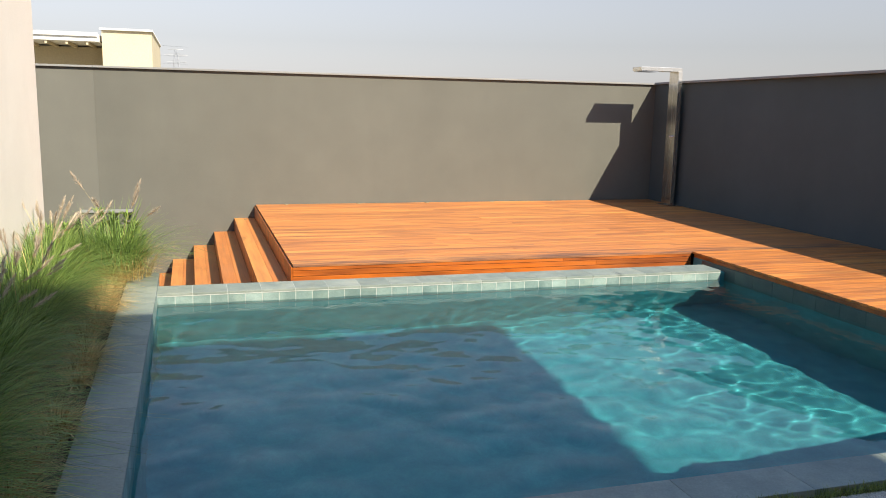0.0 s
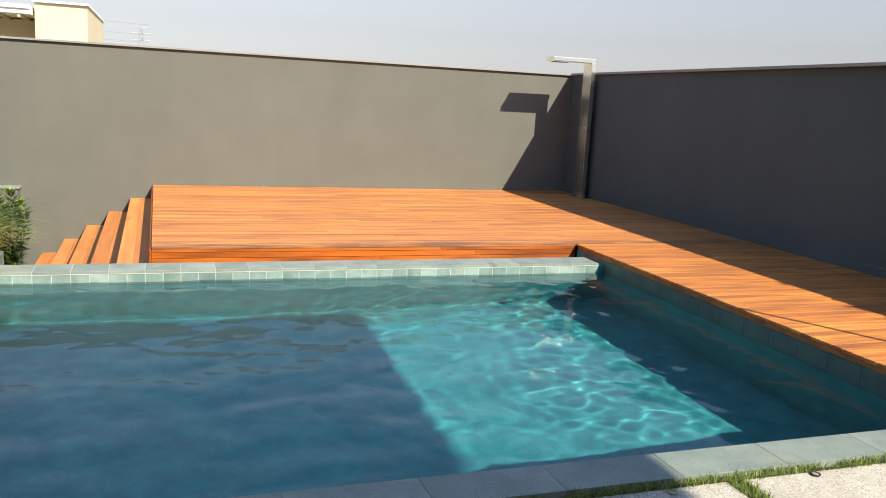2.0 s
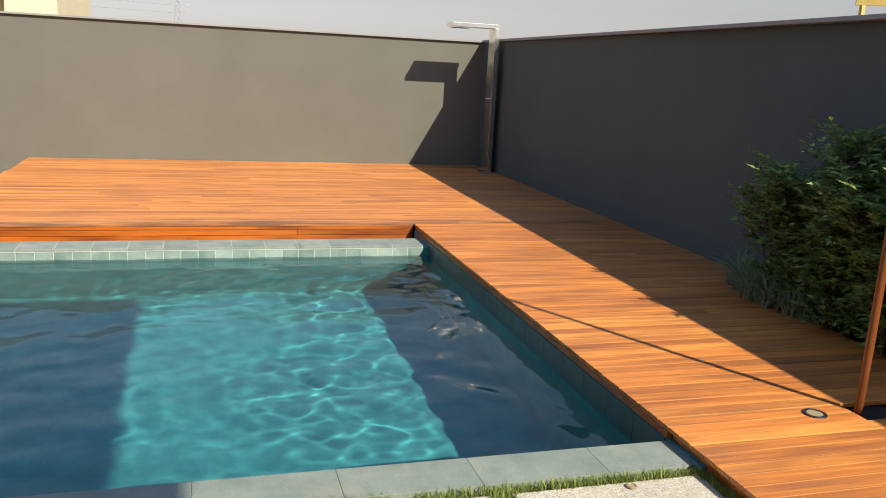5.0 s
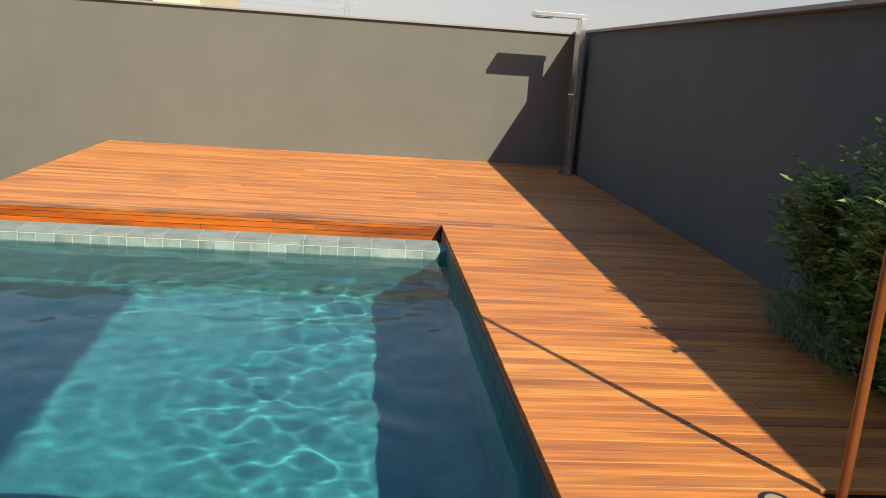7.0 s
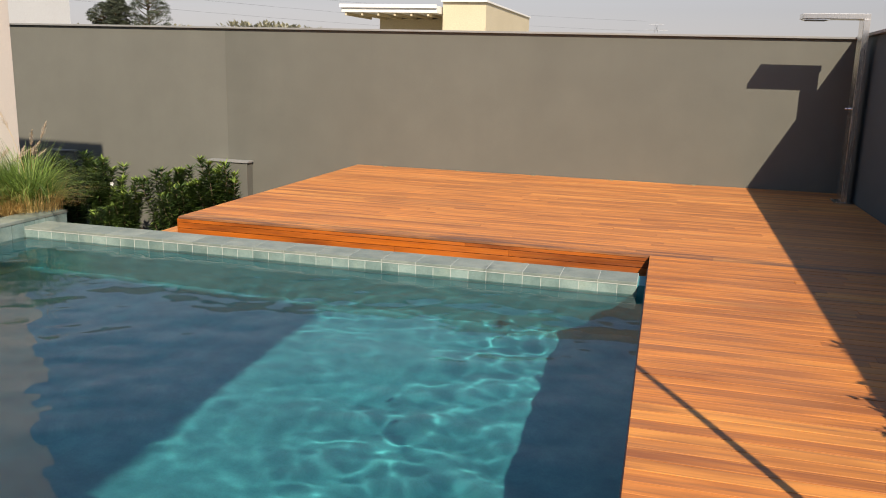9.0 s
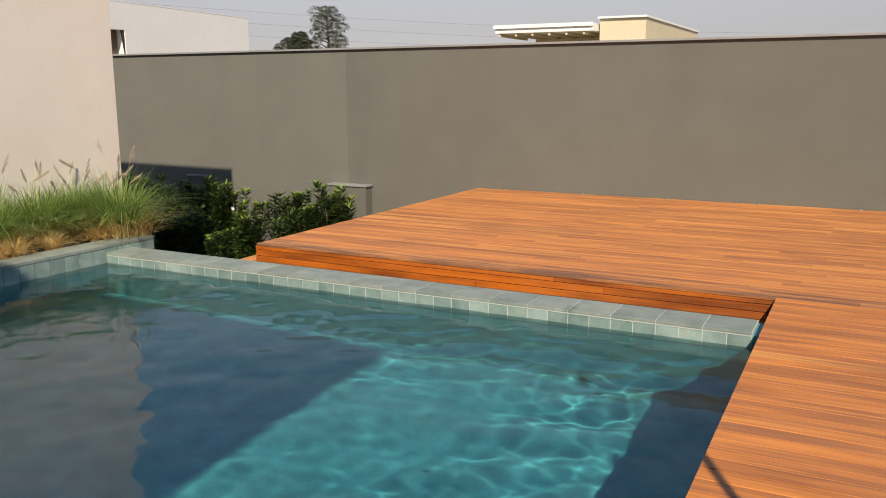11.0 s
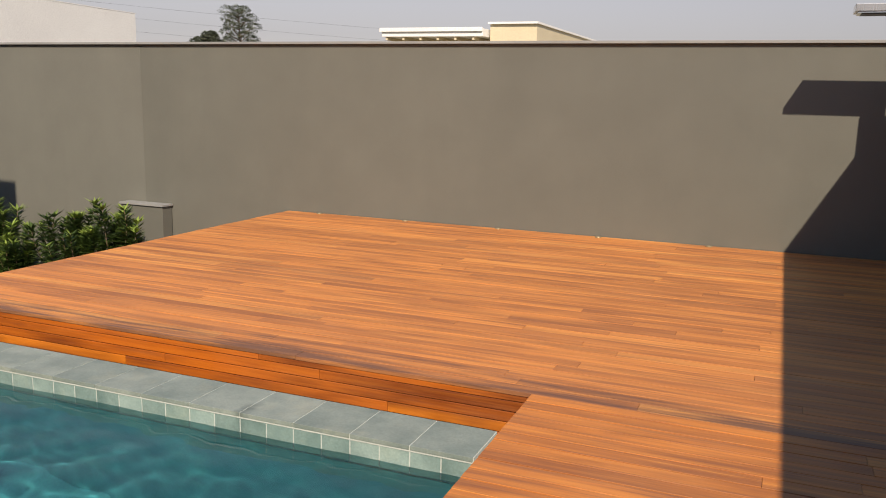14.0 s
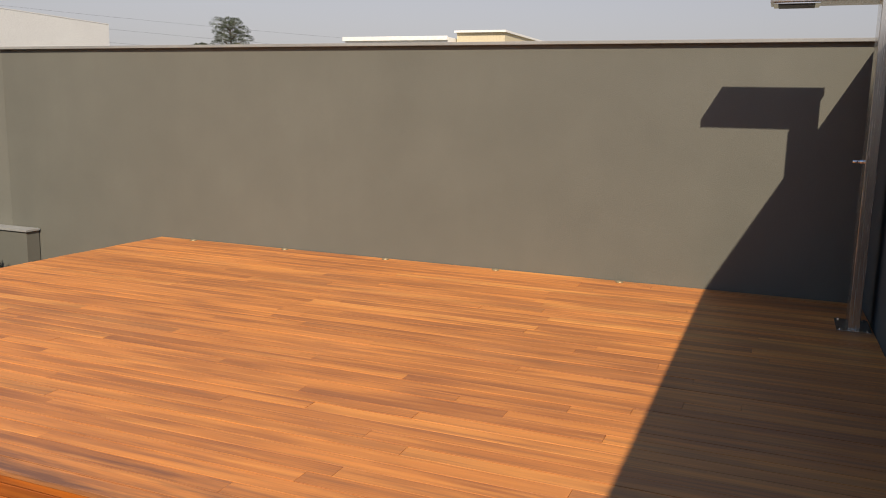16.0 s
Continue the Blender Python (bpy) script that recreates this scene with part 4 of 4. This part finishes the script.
part("curtain", prism(block(15.2, 16.8, 2.45, 2.5), 1.62, 3.45), WHITE, win, "pale curtain")
part("shutter", prism(block(10.5, 11.5, 0.45, 0.55), 1.51, 4.225), BARK, white, "dark brown shutter")
sash = prism(block(10.45, 10.6, 0.05, 0.12), 1.51, 4.22)
for v in sash.verts:
    v.co.xy -= (along * 0.55).to_2d() * (4.22 - v.co.z) / 2.6 * 0.8
part("tilted_sash", sash, IRON, white, "tilted dark sash")
part("roof_rim", prism(block(-0.02, LEN, -0.01, 9.1), 5.532, 5.575), WHITE, white)

beige = thing("beige_house", "beige house with a white flat canopy beyond the wall", "house")
part("tower", box(-2.70, -1.10, 31.3, 40.4, -1.76, 3.775), BEIGE, beige)
part("tower_cap", box(-2.76, -1.05, 31.2, 40.5, 3.776, 3.84), WHITE, beige)
part("rear_wall", box(-5.9, -2.71, 33.5, 40.4, -1.76, 3.295), BEIGE, beige)
canopy = part("canopy", merged([box(-6.42, -2.77, 30.75, 35.2, 3.35, 3.61, 0.02), box(-6.48, -2.77, 30.68, 30.74, 3.51, 3.64, 0.01)]), WHITE, beige, "white canopy fascia with a stepped edge")
for k in range(6):
    part("bracket", prism([(-6.3 + 0.63 * k, 30.8), (-6.23 + 0.63 * k, 30.8), (-6.23 + 0.63 * k, 33.49), (-6.3 + 0.63 * k, 33.49)], 3.24, 3.348, 0.01), BEIGE, canopy)

vent = thing("roof_vent", "small white domed roof vent beyond the wall", "roof vent", at=(14.5, 31.0, -1.76))
part("post", box(-0.05, 0.05, -0.05, 0.05, 0.0, 4.08), WHITE, vent)
dome = bmesh.new()
bmesh.ops.create_uvsphere(dome, u_segments=16, v_segments=8, radius=0.24)
bmesh.ops.scale(dome, vec=(1, 1, 0.75), verts=dome.verts)
bmesh.ops.translate(dome, vec=(0, 0, 4.13), verts=dome.verts)
part("dome", dome, WHITE, vent, smooth=True)

timber = thing("timber_frame", "yellow timber frame of a building site beyond the wall", "timber frame", at=(0, 0, 0))
part("post", box(13.05, 13.11, 10.9, 10.96, -1.76, 2.84), TIMBER, timber)
part("post", box(15.4, 15.46, 9.2, 9.26, -1.76, 2.84), TIMBER, timber)
part("beam", prism([(13.0, 10.98), (15.6, 9.16), (15.64, 9.22), (13.04, 11.04)], 2.841, 2.93), TIMBER, timber)


def far_tree(name, x, y, height, crown, seed, label):
    rng = random.Random(seed)
    th = thing(name, label, "tree", at=(x, y, -1.76))
    limbs, leaves = [tube([(0, 0, 0), (0.2, 0.1, height * 0.4), (0, 0, height * 0.97)], [0.3, 0.2, 0.05], 8)], []
    low = height - crown * 1.35
    for k in range(36):
        u = (k + 0.5) / 36
        z = low + (height - low) * u
        h = k * 2.4 + rng.uniform(-0.5, 0.5)
        out = crown * 0.5 * math.sqrt(max(0.04, 1 - ((u - 0.38) / 0.66) ** 2)) * rng.uniform(0.45, 1.1)
        q = Vector((math.cos(h) * out, math.sin(h) * out, z))
        p = Vector((0, 0, z - 0.35 * out - 0.2))
        limbs.append(tube([p, p.lerp(q, 0.6) - Vector((0, 0, 0.1)), q], [0.09, 0.06, 0.025], 5))
        wide = crown * rng.uniform(0.13, 0.20)
        for _ in range(330):
            d = Vector((rng.gauss(0, 1), rng.gauss(0, 1), abs(rng.gauss(0, 1)) - 0.45)).normalized()
            leaves.append((q + Vector((d.x, d.y, d.z * 0.62)) * wide * rng.uniform(0.55, 1.05), d, Vector((0.1, 0, 1)), rng.uniform(0.16, 0.30), rng.uniform(0.05, 0.09)))
    part("trunk", merged(limbs), BARK, th, smooth=True)
    tagged(part("crown", leaf_mesh("crown", leaves, HAZED_TREE), HAZED_TREE, th), kind="stuff")
    return th


far_tree("tree", -62.2, 100.0, 14.0, 5.6, 5, "tall grey-green tree rising beyond the wall")
far_tree("tree", -65.6, 98.5, 10.7, 2.8, 6, "smaller grey-green tree beyond the wall")
far_tree("tree", -69.0, 100.0, 10.0, 3.4, 9, "bushy grey-green tree beyond the wall")


def far_wood():
    rng = random.Random(77)
    leaves = []
    for k in range(170):
        x = rng.uniform(-240, -85)
        y = 250 + rng.gauss(0, 8)
        h = 10.6 + 2.6 * noise.noise((x * 0.035, 0.4, 2)) + rng.uniform(-0.8, 0.8)
        for _ in range(60):
            d = Vector((rng.gauss(0, 1), rng.gauss(0, 1), rng.gauss(0, 1))).normalized()
            leaves.append((Vector((x + d.x * 5.0, y + d.y * 3, max(-1.5, h * (0.62 + 0.38 * d.z)))), d, Vector((0, 0.1, 1)), rng.uniform(0.9, 1.7), rng.uniform(0.35, 0.6)))
    return tagged(part("far_woods", leaf_mesh("far_woods", leaves, HAZED_WOODS), HAZED_WOODS), "low line of distant trees on the horizon", "trees", kind="stuff")


far_wood()

pylon = thing("power_pylon", "distant lattice power pylon", "pylon", at=(-5, 400, -1.76))
legs = []
for sx in (-1, 1):
    for sy in (-1, 1):
        legs.append(tube([(3.0 * sx, 3.0 * sy, 0), (0.5 * sx, 0.5 * sy, 24)], [0.16, 0.1], 5))
for k in range(7):
    z0, z1 = 3.4 * k, 3.4 * (k + 1)
    r0, r1 = 3.0 - 2.5 * z0 / 24, 3.0 - 2.5 * z1 / 24
    for s in (-1, 1):
        legs.append(tube([(r0 * s, r0, z0), (-r1 * s, r1, z1)], [0.08, 0.08], 4))
        legs.append(tube([(r0, r0 * s, z0), (r1, -r1 * s, z1)], [0.08, 0.08], 4))
part("lattice", merged(legs), HAZED_GALV, pylon)
for z, w in ((18.5, 4.0), (21.5, 5.0), (24.0, 3.2)):
    part("cross_arm", merged([tube([(-w, 0, z), (w, 0, z)], [0.12, 0.12], 5), tube([(-w, 0, z), (0, 0, z + 1.0), (w, 0, z)], [0.08, 0.08, 0.08], 4)]), HAZED_GALV, pylon)

lines = thing("power_lines", "thin dark power cables across the hazy sky", "power cables")
for z0, z1 in ((12.6, 9.6), (11.2, 8.0), (9.5, 6.7)):
    pts = []
    for k in range(13):
        u = k / 12
        pts.append((-95 + 95 * u, 62 + 90 * u, z0 + (z1 - z0) * u * 1.2 + 6 * (u - 0.5) ** 2 - 0.6))
    part("cable", tube(pts, [0.009] * 13, 5), IRON, lines)
